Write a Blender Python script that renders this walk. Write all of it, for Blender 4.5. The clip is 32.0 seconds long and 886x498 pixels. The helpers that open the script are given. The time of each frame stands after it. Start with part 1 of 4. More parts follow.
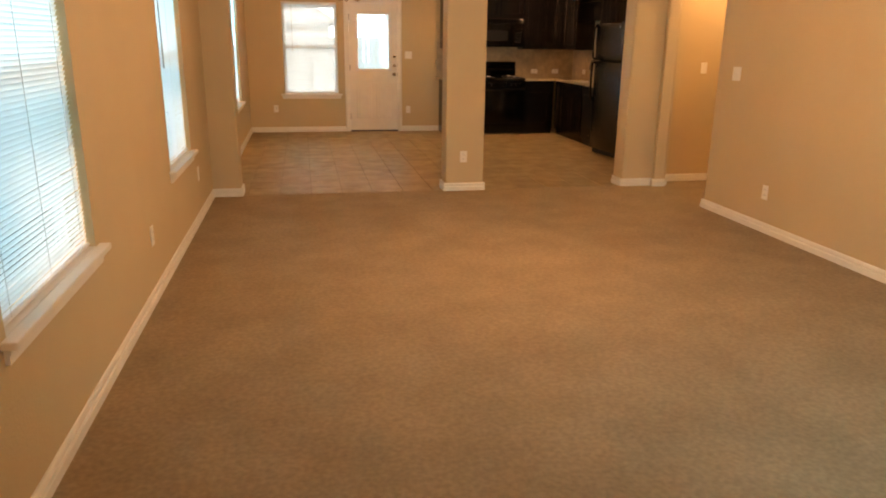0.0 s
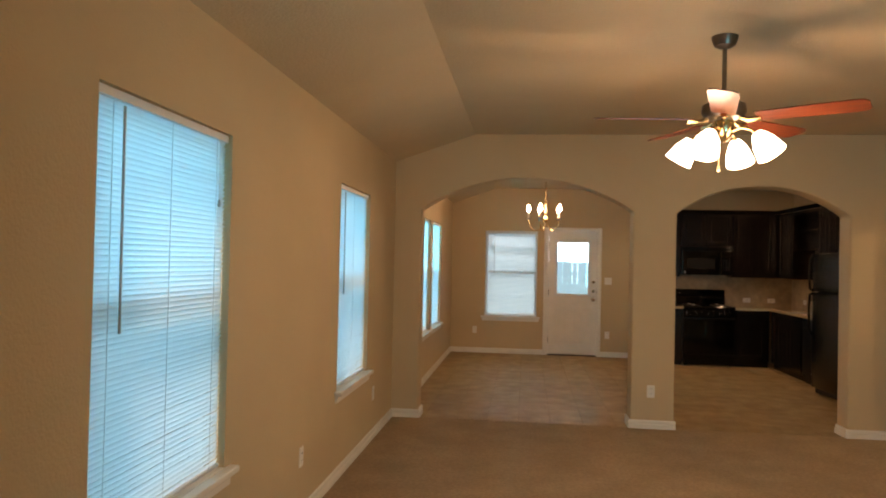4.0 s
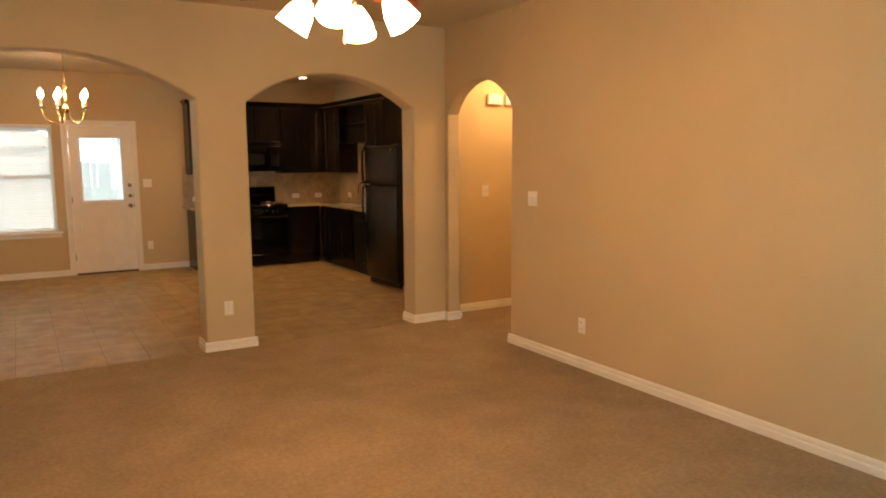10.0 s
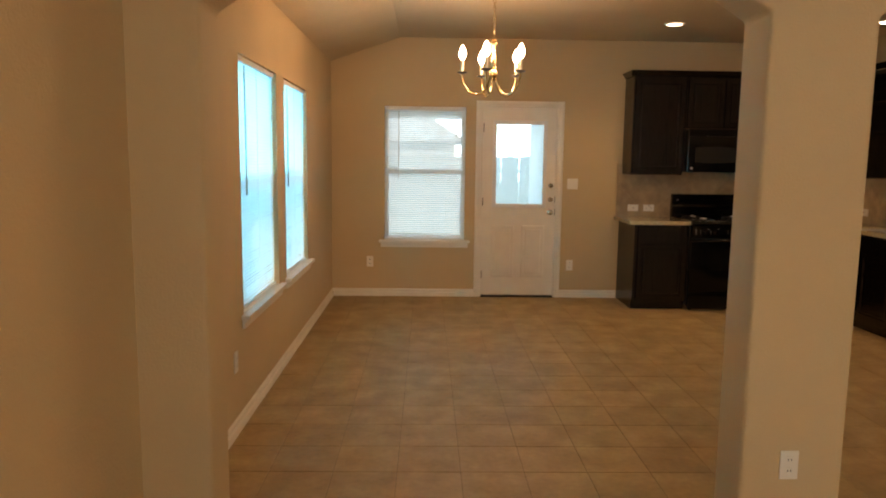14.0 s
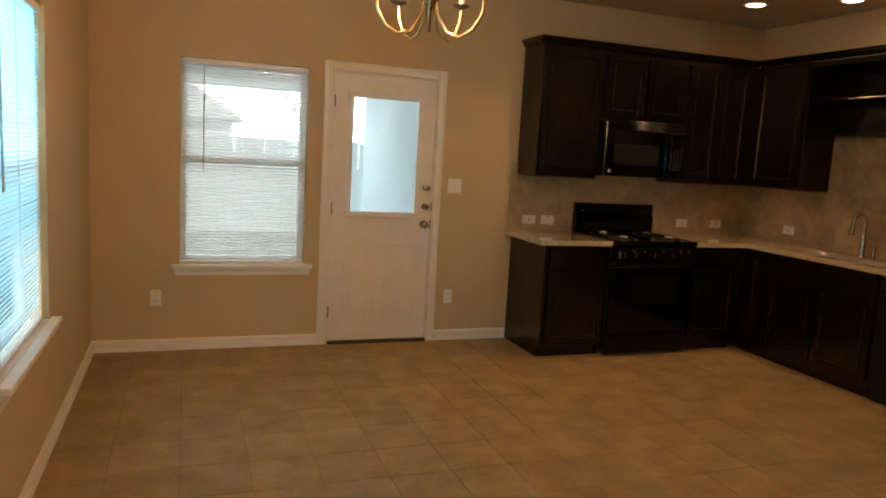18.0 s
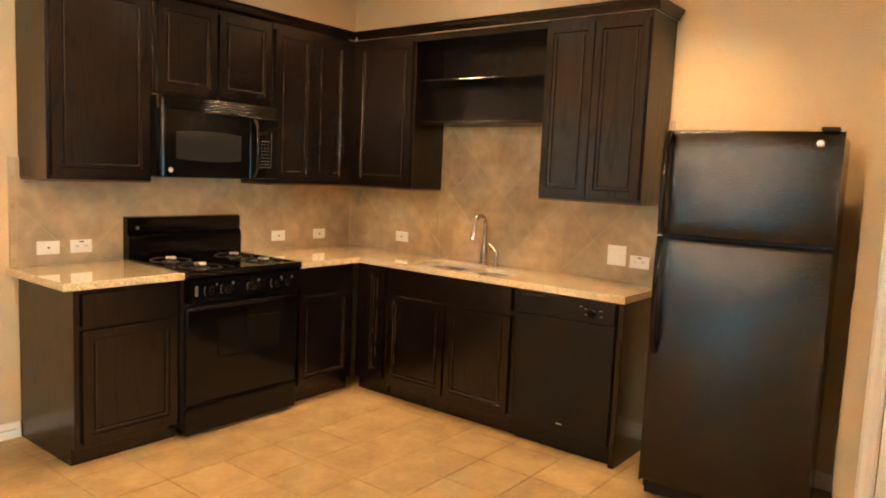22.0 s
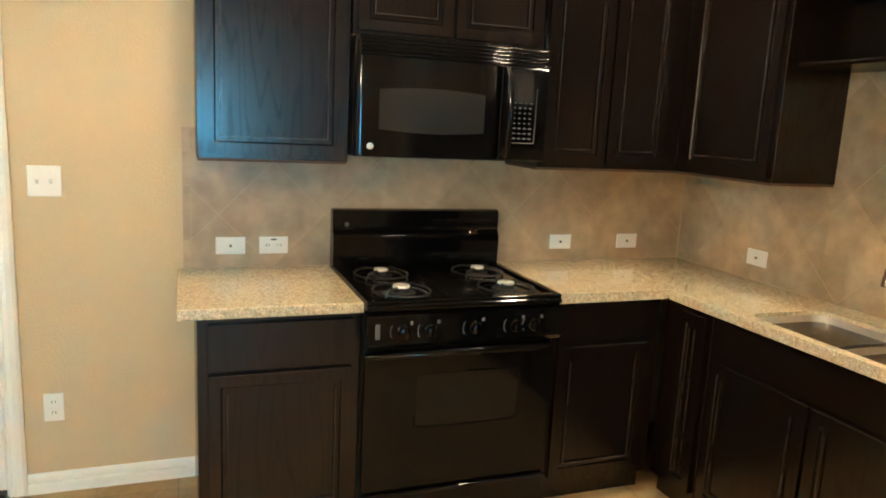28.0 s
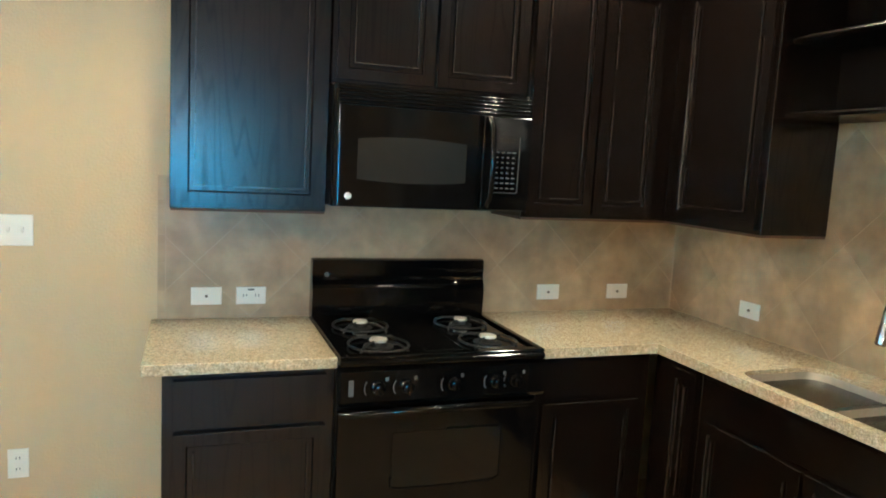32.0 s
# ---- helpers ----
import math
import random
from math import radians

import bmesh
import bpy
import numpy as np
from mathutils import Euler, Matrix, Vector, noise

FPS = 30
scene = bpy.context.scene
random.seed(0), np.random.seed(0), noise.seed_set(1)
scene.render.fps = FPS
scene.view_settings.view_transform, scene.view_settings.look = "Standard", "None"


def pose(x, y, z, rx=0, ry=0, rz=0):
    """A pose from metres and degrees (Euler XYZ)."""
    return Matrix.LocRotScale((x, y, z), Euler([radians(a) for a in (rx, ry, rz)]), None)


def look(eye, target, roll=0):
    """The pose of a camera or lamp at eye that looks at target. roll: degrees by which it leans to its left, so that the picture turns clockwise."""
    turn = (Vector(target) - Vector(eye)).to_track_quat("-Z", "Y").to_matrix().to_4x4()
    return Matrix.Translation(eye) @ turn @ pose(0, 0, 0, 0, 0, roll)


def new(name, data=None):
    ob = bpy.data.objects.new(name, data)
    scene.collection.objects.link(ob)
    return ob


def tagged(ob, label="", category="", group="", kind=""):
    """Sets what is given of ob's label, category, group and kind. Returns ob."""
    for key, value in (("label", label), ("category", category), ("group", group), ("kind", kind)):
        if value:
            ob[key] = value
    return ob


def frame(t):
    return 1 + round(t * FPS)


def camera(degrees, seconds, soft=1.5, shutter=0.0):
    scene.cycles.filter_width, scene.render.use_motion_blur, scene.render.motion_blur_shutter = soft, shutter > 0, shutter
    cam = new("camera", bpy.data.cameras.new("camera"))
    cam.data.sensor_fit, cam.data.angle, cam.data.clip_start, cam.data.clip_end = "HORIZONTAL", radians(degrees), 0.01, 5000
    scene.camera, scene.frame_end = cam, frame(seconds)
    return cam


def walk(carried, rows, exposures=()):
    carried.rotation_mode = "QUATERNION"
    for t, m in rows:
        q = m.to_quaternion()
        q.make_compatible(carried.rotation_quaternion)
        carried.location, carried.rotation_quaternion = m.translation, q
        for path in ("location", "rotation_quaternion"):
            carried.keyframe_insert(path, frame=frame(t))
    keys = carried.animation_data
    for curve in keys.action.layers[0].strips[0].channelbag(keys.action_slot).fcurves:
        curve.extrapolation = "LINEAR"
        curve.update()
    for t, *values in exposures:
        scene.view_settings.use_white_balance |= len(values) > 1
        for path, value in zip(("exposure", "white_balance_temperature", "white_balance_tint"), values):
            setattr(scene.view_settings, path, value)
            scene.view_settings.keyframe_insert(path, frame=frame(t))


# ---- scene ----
cam = camera(64.01, 32.0, soft=1.9)
PATH = [
    (0, (0.226, -0.181, 1.482), (0.595, 1.703, 0.920), 0.71),
    (0.5, (0.247, -0.195, 1.459), (0.568, 1.629, 0.704), 0.83),
    (1, (0.254, -0.191, 1.445), (0.547, 1.598, 0.601), 0.91),
    (1.5, (0.258, -0.185, 1.438), (0.535, 1.544, 0.472), 0.45),
    (2, (0.268, -0.173, 1.463), (0.584, 1.594, 0.581), 0.19),
    (2.5, (0.301, -0.126, 1.487), (0.591, 1.740, 0.828), -0.31),
    (3, (0.447, -0.105, 1.519), (0.487, 1.839, 1.050), -1.19),
    (3.5, (0.568, -0.095, 1.500), (0.383, 1.879, 1.236), -0.25),
    (4, (0.612, -0.013, 1.549), (0.380, 1.973, 1.580), 1.27),
    (4.5, (0.615, 0.083, 1.568), (0.489, 2.069, 1.773), 3.06),
    (6.5, (0.556, 0.202, 1.510), (0.601, 2.187, 1.269), 3.12),
    (7, (0.529, 0.243, 1.479), (0.602, 2.202, 1.081), 2.73),
    (7.5, (0.536, 0.379, 1.458), (0.628, 2.319, 0.980), 2.76),
    (8, (0.583, 0.645, 1.445), (0.710, 2.593, 1.006), 2.25),
    (8.5, (0.503, 0.822, 1.468), (1.025, 2.710, 1.063), 3.21),
    (9, (0.373, 0.913, 1.442), (1.361, 2.602, 1.024), 2.36),
    (9.5, (0.347, 0.952, 1.461), (1.392, 2.607, 1.049), 0.86),
    (10, (0.387, 1.012, 1.555), (1.402, 2.717, 1.306), -0.42),
    (10.5, (0.322, 1.143, 1.528), (1.308, 2.875, 1.350), 1.04),
    (11, (0.315, 1.505, 1.533), (1.186, 3.297, 1.372), 1.08),
    (11.5, (0.203, 1.904, 1.509), (0.722, 3.831, 1.376), 0.55),
    (12, (0.251, 2.413, 1.505), (0.651, 4.367, 1.360), 0.91),
    (12.5, (0.294, 2.898, 1.498), (0.531, 4.877, 1.331), 0.22),
    (13, (0.309, 3.311, 1.467), (0.381, 5.300, 1.274), 1.01),
    (13.5, (0.326, 3.800, 1.489), (0.446, 5.783, 1.258), 1.12),
    (14, (0.399, 4.281, 1.513), (0.445, 6.264, 1.260), 0.73),
    (14.5, (0.473, 4.647, 1.529), (0.412, 6.626, 1.243), 1.51),
    (16.5, (0.366, 5.900, 1.467), (0.495, 7.884, 1.257), 0.73),
    (17, (0.351, 6.167, 1.390), (0.480, 8.158, 1.252), 0.83),
    (17.5, (0.109, 6.447, 1.375), (0.379, 8.419, 1.178), 3.98),
    (18, (-0.025, 6.711, 1.525), (0.657, 8.571, 1.252), 3.33),
    (18.5, (0.135, 6.802, 1.500), (1.104, 8.524, 1.191), 3.05),
    (19, (0.229, 6.923, 1.530), (1.320, 8.574, 1.244), 2.15),
    (19.5, (0.296, 7.168, 1.489), (1.558, 8.696, 1.218), 2.78),
    (20, (0.361, 7.381, 1.509), (1.797, 8.749, 1.257), 2.26),
    (20.5, (0.537, 7.566, 1.482), (2.041, 8.866, 1.254), 2.45),
    (21, (0.681, 7.678, 1.476), (2.148, 9.021, 1.271), 1.82),
    (21.5, (0.845, 7.862, 1.484), (2.379, 9.126, 1.264), 2.25),
    (22, (0.983, 8.015, 1.500), (2.552, 9.237, 1.285), 2.59),
    (22.5, (1.177, 8.164, 1.492), (2.694, 9.449, 1.273), 1.78),
    (23, (1.307, 8.275, 1.506), (2.785, 9.606, 1.295), 2.01),
    (23.5, (1.416, 8.431, 1.518), (2.948, 9.697, 1.289), 2.62),
    (24, (1.448, 8.465, 1.511), (3.157, 9.477, 1.272), 2.79),
    (24.5, (1.425, 8.484, 1.497), (3.201, 9.366, 1.239), 2.58),
    (25, (1.448, 8.518, 1.510), (3.208, 9.421, 1.215), 2.56),
    (25.5, (1.552, 8.594, 1.529), (3.176, 9.716, 1.207), 2.48),
    (26, (1.760, 8.670, 1.532), (3.120, 10.102, 1.213), 1.54),
    (26.5, (1.932, 8.716, 1.549), (3.038, 10.353, 1.235), 1.64),
    (28.5, (2.552, 9.054, 1.550), (3.151, 10.926, 1.180), 2.91),
    (29, (2.564, 9.066, 1.534), (3.098, 10.952, 1.139), 2.85),
    (29.5, (2.563, 9.067, 1.526), (3.126, 10.940, 1.110), 2.80),
    (30, (2.558, 9.063, 1.538), (3.132, 10.924, 1.082), 2.93),
    (30.5, (2.561, 9.058, 1.569), (3.157, 10.930, 1.195), 3.11),
    (31, (2.572, 9.043, 1.574), (3.201, 10.917, 1.270), 3.21),
    (31.5, (2.579, 9.035, 1.573), (3.226, 10.910, 1.311), 3.43),
    (32, (2.583, 9.034, 1.582), (3.256, 10.902, 1.343), 3.06),
]
EXPOSURES = [
    (0.0, 0.4, 10200, 41), (2.0, 0.64, 11000, 41), (3.0, 0.5, 8700, 33), (4.0, -0.25, 7700, 29), (6.5, 0.1, 8700, 34), (8.0, 0.3, 9800, 38), (9.0, 0.25, 10700, 41), (10.5, 0.35, 10200, 39), (11.5, 0.45, 8900, 32), (13.0, 0.0, 7000, 22), (14.0, 0.05, 8300, 30),
    (17.0, -0.25, 6900, 26), (18.0, -0.1, 8800, 33), (19.0, 0.65, 9000, 37), (20.0, 1.4, 9500, 40), (21.0, 1.8, 8700, 35), (23.0, 2.15, 6900, 18), (24.5, 1.88, 5250, 6), (26.0, 1.95, 6200, 12), (29.0, 1.72, 5250, 3), (32.0, 1.68, 4750, 0)]
walk(cam, [(t, look(eye, target, roll)) for t, eye, target, roll in PATH], EXPOSURES)

# ---- world, sun, lamps ----
world = bpy.data.worlds.new("world")
scene.world = world
world.use_nodes = True
wn = world.node_tree.nodes
sky = wn.new("ShaderNodeTexSky")
sky.sky_type = "NISHITA"
sky.sun_disc = False
sky.sun_elevation, sky.sun_rotation = radians(48), radians(200)
sky.air_density, sky.dust_density = 1.2, 3.0
world.node_tree.links.new(sky.outputs[0], wn["Background"].inputs[0])
wn["Background"].inputs[1].default_value = 0.15

WARM = (1.0, 0.72, 0.43)


def lamp(name, kind, place, watts, colour=WARM, size=0.05, target=None, spread=None):
    data = bpy.data.lights.new(name, kind)
    data.energy, data.color = watts, colour
    if kind == "AREA":
        data.size = size
    elif kind == "SUN":
        data.angle = size
    else:
        data.shadow_soft_size = size
    if kind == "SPOT":
        data.spot_size, data.spot_blend = radians(spread or 110), 0.6
    ob = new(name, data)
    ob.matrix_world = look(place, target or (place[0], place[1] + 0.001, place[2] - 1))
    return ob


lamp("sun", "SUN", (-6, -9, 14), 4.0, (1.0, 0.96, 0.9), radians(12), (0, 4, 0))
FAN = (1.65, 3.918)
CHAND = (0.86, 9.43)
DOWNS = [(2.68, 11.02), (4.08, 11.25), (4.50, 10.75), (4.17, 9.45)]
CEIL = 2.78
for i in range(4):
    a = radians(234 + 90 * i)
    lamp("fan_lamp", "POINT", (FAN[0] + 0.27 * math.cos(a), FAN[1] + 0.27 * math.sin(a), 2.085), 15, WARM, 0.05)
for i in range(5):
    a = radians(36 + 72 * i)
    lamp("chandelier_lamp", "POINT", (CHAND[0] + 0.22 * math.cos(a), CHAND[1] + 0.22 * math.sin(a), 2.32), 9, WARM, 0.03)
for x, y in DOWNS:
    lamp("downlight_lamp", "SPOT", (x, y, CEIL - 0.012), 36, (1.0, 0.72, 0.40), 0.06, None, 125)
lamp("hall_lamp", "POINT", (4.75, 6.45, 2.50), 26, (1.0, 0.86, 0.52), 0.08)
# added fill behind the start, for the carpet nearest the camera
lamp("entry_fill_lamp", "POINT", (0.25, -1.15, 2.50), 13, WARM, 0.08)

# daylight in the west window openings, standing in for the sky
for x_, y0_, y1_ in ((-0.97, 1.975, 2.955), (-0.97, 4.80, 5.74), (-0.97, 8.248, 9.224), (-0.97, 9.478, 10.44)):
    # open sky above the side fence, dimmer fence and yard below it
    for z_, h_, watts_ in ((1.80, 0.82, 14 if y0_ < 7 else 45), (0.93, 0.92, 8 if y0_ < 7 else 13)):
        o = lamp("window_daylight", "AREA", (x_, (y0_ + y1_) / 2, z_), watts_, (0.05, 0.70, 1.0), 1.0, (5, (y0_ + y1_) / 2, z_))
        o.data.shape, o.data.size, o.data.size_y = "RECTANGLE", y1_ - y0_ + 0.3, h_

o = lamp("window_daylight", "AREA", (2.55, 0.16, 1.28), 52, (0.20, 0.72, 1.0), 1.0, (2.60, 5, 1.35))
o.data.shape, o.data.size, o.data.size_y = "RECTANGLE", 0.66, 1.0

# ---- materials ----


def material(name, colour, rough=0.6, metal=0.0, vary=0.0, scale=8.0, bump=0.0, bscale=200.0, colour2=None, rand=0.0,
             stretch=(1, 1, 1), fine=0.0, fscale=120.0, coat=0.0, spec=0.5):
    """Noise-varied surface: broad variation, fine grain and relief."""
    m = bpy.data.materials.new(name)
    m.use_nodes = True
    n, l = m.node_tree.nodes, m.node_tree.links
    b = n["Principled BSDF"]
    b.inputs["Roughness"].default_value, b.inputs["Metallic"].default_value = rough, metal
    b.inputs["Coat Weight"].default_value = coat
    b.inputs["Specular IOR Level"].default_value = spec
    tc = n.new("ShaderNodeTexCoord")
    mp = n.new("ShaderNodeMapping")
    mp.inputs["Scale"].default_value = stretch
    geo = n.new("ShaderNodeNewGeometry")
    l.new(geo.outputs["Position"] if stretch == (1, 1, 1) else tc.outputs["Object"], mp.inputs[0])
    c2 = colour2 or tuple(c * (1 - vary) for c in colour)
    mix = n.new("ShaderNodeMix")
    mix.data_type = "RGBA"
    mix.inputs[6].default_value, mix.inputs[7].default_value = (*colour, 1), (*c2, 1)
    if vary or colour2:
        t = n.new("ShaderNodeTexNoise")
        t.inputs["Scale"].default_value, t.inputs["Detail"].default_value = scale, 5
        l.new(mp.outputs[0], t.inputs["Vector"])
        r = n.new("ShaderNodeMapRange")
        r.inputs[1].default_value, r.inputs[2].default_value = 0.35, 0.65
        l.new(t.outputs["Fac"], r.inputs[0])
        l.new(r.outputs[0], mix.inputs[0])
        rr = n.new("ShaderNodeMapRange")
        rr.inputs[3].default_value, rr.inputs[4].default_value = rough * 0.88, min(1, rough * 1.15)
        l.new(t.outputs["Fac"], rr.inputs[0])
        l.new(rr.outputs[0], b.inputs["Roughness"])
    else:
        mix.inputs[0].default_value = 0
    out = mix.outputs[2]
    if fine:
        f = n.new("ShaderNodeTexNoise")
        f.inputs["Scale"].default_value, f.inputs["Detail"].default_value = fscale, 3
        l.new(mp.outputs[0], f.inputs["Vector"])
        fr = n.new("ShaderNodeMapRange")
        fr.inputs[1].default_value, fr.inputs[2].default_value = 0.3, 0.7
        fr.inputs[3].default_value, fr.inputs[4].default_value = 1 - fine, 1 + fine
        l.new(f.outputs["Fac"], fr.inputs[0])
        mu = n.new("ShaderNodeVectorMath")
        mu.operation = "SCALE"
        l.new(out, mu.inputs[0])
        l.new(fr.outputs[0], mu.inputs["Scale"])
        out = mu.outputs[0]
    if rand:
        oi = n.new("ShaderNodeObjectInfo")
        ra = n.new("ShaderNodeMapRange")
        ra.inputs[3].default_value, ra.inputs[4].default_value = 1 - rand, 1 + rand
        l.new(oi.outputs["Random"], ra.inputs[0])
        mu = n.new("ShaderNodeVectorMath")
        mu.operation = "SCALE"
        l.new(out, mu.inputs[0])
        l.new(ra.outputs[0], mu.inputs["Scale"])
        out = mu.outputs[0]
    l.new(out, b.inputs["Base Color"])
    if bump:
        t = n.new("ShaderNodeTexNoise")
        t.inputs["Scale"].default_value, t.inputs["Detail"].default_value = bscale, 3
        l.new(mp.outputs[0], t.inputs["Vector"])
        bp = n.new("ShaderNodeBump")
        bp.inputs["Strength"].default_value, bp.inputs["Distance"].default_value = bump, 0.01
        l.new(t.outputs["Fac"], bp.inputs["Height"])
        l.new(bp.outputs[0], b.inputs["Normal"])
    return m


def glow(name, colour, strength):
    m = material(name, colour, 0.4)
    b = m.node_tree.nodes["Principled BSDF"]
    b.inputs["Emission Color"].default_value, b.inputs["Emission Strength"].default_value = (*colour, 1), strength
    return m


def glass_mat(name, tint=(1, 1, 1)):
    m = bpy.data.materials.new(name)
    m.use_nodes = True
    n, l = m.node_tree.nodes, m.node_tree.links
    tr, gl, fr, mx = n.new("ShaderNodeBsdfTransparent"), n.new("ShaderNodeBsdfGlossy"), n.new("ShaderNodeFresnel"), n.new("ShaderNodeMixShader")
    tr.inputs[0].default_value = (*tint, 1)
    gl.inputs["Roughness"].default_value = 0.02
    l.new(fr.outputs[0], mx.inputs[0])
    l.new(tr.outputs[0], mx.inputs[1])
    l.new(gl.outputs[0], mx.inputs[2])
    l.new(mx.outputs[0], n["Material Output"].inputs[0])
    return m


def slat_mat(name):
    m = material(name, (0.86, 0.87, 0.86), 0.45)
    n, l = m.node_tree.nodes, m.node_tree.links
    tr, mx = n.new("ShaderNodeBsdfTranslucent"), n.new("ShaderNodeMixShader")
    tr.inputs[0].default_value = (0.86, 0.93, 0.95, 1)
    mx.inputs[0].default_value = 0.74
    l.new(n["Principled BSDF"].outputs[0], mx.inputs[1])
    l.new(tr.outputs[0], mx.inputs[2])
    l.new(mx.outputs[0], n["Material Output"].inputs[0])
    return m


M_WALL = material("wall_paint", (0.575, 0.436, 0.258), 0.75, vary=0.05, scale=1.5, bump=0.25, bscale=90)
M_CEIL = material("ceiling_paint", (0.58, 0.462, 0.295), 0.85, vary=0.05, scale=2, bump=0.35, bscale=60)
M_TRIM = material("white_trim_paint", (0.80, 0.76, 0.67), 0.35, vary=0.06, scale=6)
M_CARPET = material("beige_carpet", (0.435, 0.318, 0.20), 0.97, vary=0.15, scale=2.6, bump=1.0, bscale=260, fine=0.13, fscale=45, spec=0.1)
M_TILE = material("tan_floor_tile", (0.385, 0.270, 0.130), 0.48, colour2=(0.290, 0.196, 0.090), scale=5.0, bump=0.04, bscale=30, rand=0.07, fine=0.08, fscale=30, spec=0.30)
M_GROUT = material("grout", (0.275, 0.195, 0.10), 0.9, vary=0.2, scale=20)
M_SPLASH = material("backsplash_tile", (0.455, 0.33, 0.19), 0.36, colour2=(0.285, 0.205, 0.118), scale=3.6, bump=0.06, bscale=40, rand=0.10, fine=0.12, fscale=16)
M_SGROUT = material("pale_grout", (0.47, 0.36, 0.235), 0.9, vary=0.1, scale=20)


def oak_mat(name, colour, dark, rough, spec):
    """Dark-stained oak: fine pores along the grain and arched growth lines that cut into the gloss."""
    m = bpy.data.materials.new(name)
    m.use_nodes = True
    n, l = m.node_tree.nodes, m.node_tree.links
    b = n["Principled BSDF"]
    tc, oi, mp, ad = n.new("ShaderNodeTexCoord"), n.new("ShaderNodeObjectInfo"), n.new("ShaderNodeMapping"), n.new("ShaderNodeVectorMath")
    ad.operation = "ADD"
    mu = n.new("ShaderNodeMath")
    mu.operation = "MULTIPLY"
    mu.inputs[1].default_value = 37.0
    l.new(oi.outputs["Random"], mu.inputs[0])
    l.new(tc.outputs["Object"], mp.inputs[0])
    mp.inputs["Scale"].default_value = (6.5, 6.5, 0.55)
    l.new(mp.outputs[0], ad.inputs[0])
    l.new(mu.outputs[0], ad.inputs[1])
    broad = n.new("ShaderNodeTexNoise")
    broad.inputs["Scale"].default_value, broad.inputs["Detail"].default_value, broad.inputs["Roughness"].default_value = 1.0, 2.0, 0.42
    l.new(ad.outputs[0], broad.inputs["Vector"])
    k = n.new("ShaderNodeMath")
    k.operation = "MULTIPLY"
    k.inputs[1].default_value = 90.0
    l.new(broad.outputs["Fac"], k.inputs[0])
    sn = n.new("ShaderNodeMath")
    sn.operation = "SINE"
    l.new(k.outputs[0], sn.inputs[0])
    line = n.new("ShaderNodeMapRange")
    line.inputs[1].default_value, line.inputs[2].default_value = 0.70, 1.0
    l.new(sn.outputs[0], line.inputs[0])
    pm, pores = n.new("ShaderNodeMapping"), n.new("ShaderNodeTexNoise")
    pm.inputs["Scale"].default_value = (1.0, 1.0, 0.035)
    l.new(tc.outputs["Object"], pm.inputs[0])
    pores.inputs["Scale"].default_value, pores.inputs["Detail"].default_value = 260.0, 2.0
    l.new(pm.outputs[0], pores.inputs["Vector"])
    mix = n.new("ShaderNodeMix")
    mix.data_type = "RGBA"
    mix.inputs[6].default_value, mix.inputs[7].default_value = (*colour, 1), (*dark, 1)
    l.new(line.outputs[0], mix.inputs[0])
    l.new(mix.outputs[2], b.inputs["Base Color"])
    rr = n.new("ShaderNodeMapRange")
    rr.inputs[3].default_value, rr.inputs[4].default_value = rough, min(1, rough * 1.15)
    l.new(line.outputs[0], rr.inputs[0])
    l.new(rr.outputs[0], b.inputs["Roughness"])
    sp = n.new("ShaderNodeMapRange")
    sp.inputs[3].default_value, sp.inputs[4].default_value = spec, spec * 0.74
    l.new(line.outputs[0], sp.inputs[0])
    l.new(sp.outputs[0], b.inputs["Specular IOR Level"])
    h = n.new("ShaderNodeMath")
    h.operation = "MULTIPLY_ADD"
    h.inputs[1].default_value = -0.2
    l.new(line.outputs[0], h.inputs[0])
    l.new(pores.outputs["Fac"], h.inputs[2])
    bp = n.new("ShaderNodeBump")
    bp.inputs["Strength"].default_value, bp.inputs["Distance"].default_value = 0.19, 0.00026
    l.new(h.outputs[0], bp.inputs["Height"])
    l.new(bp.outputs[0], b.inputs["Normal"])
    return m


M_ESP = oak_mat("espresso_oak", (0.0047, 0.0026, 0.0019), (0.0034, 0.0019, 0.0014), 0.225, 0.54)
M_UNDER = material("raw_cabinet_underside", (0.13, 0.065, 0.032), 0.6, vary=0.25, scale=6, stretch=(1.5, 14, 14))
# paler than the oak: light caught on door edges, painted in
M_EDGE = material("highlit_edge_wood", (0.045, 0.036, 0.030), 0.22, vary=0.6, scale=9, spec=0.7)
M_BLACK = material("gloss_black_enamel", (0.0028, 0.0028, 0.003), 0.09, vary=0.1, scale=10, spec=0.32)
M_BLACK2 = material("satin_black_plastic", (0.0045, 0.0043, 0.0043), 0.34, vary=0.1, scale=12, spec=0.28)
M_FRIDGE = material("pebbled_black_steel", (0.0022, 0.0022, 0.0025), 0.085, vary=0.1, scale=10, bump=0.26, bscale=165, spec=0.55)
M_IRON = material("cast_iron", (0.006, 0.006, 0.006), 0.55, vary=0.2, scale=40, bump=0.2, bscale=300)
M_GRANITE = material("yellow_granite", (0.60, 0.515, 0.35), 0.05, colour2=(0.48, 0.385, 0.235), scale=60, fine=0.40, fscale=170, coat=0.8)
M_STEEL = material("brushed_steel", (0.86, 0.83, 0.78), 0.38, 0.75, vary=0.1, scale=30)
M_SINK = material("satin_sink_steel", (0.56, 0.52, 0.46), 0.40, 0.85, vary=0.12, scale=30)
M_NICKEL = material("satin_nickel", (0.50, 0.46, 0.41), 0.24, 1.0, vary=0.1, scale=30)
M_BRASS = material("antique_brass", (0.62, 0.47, 0.24), 0.25, 1.0, vary=0.15, scale=30)
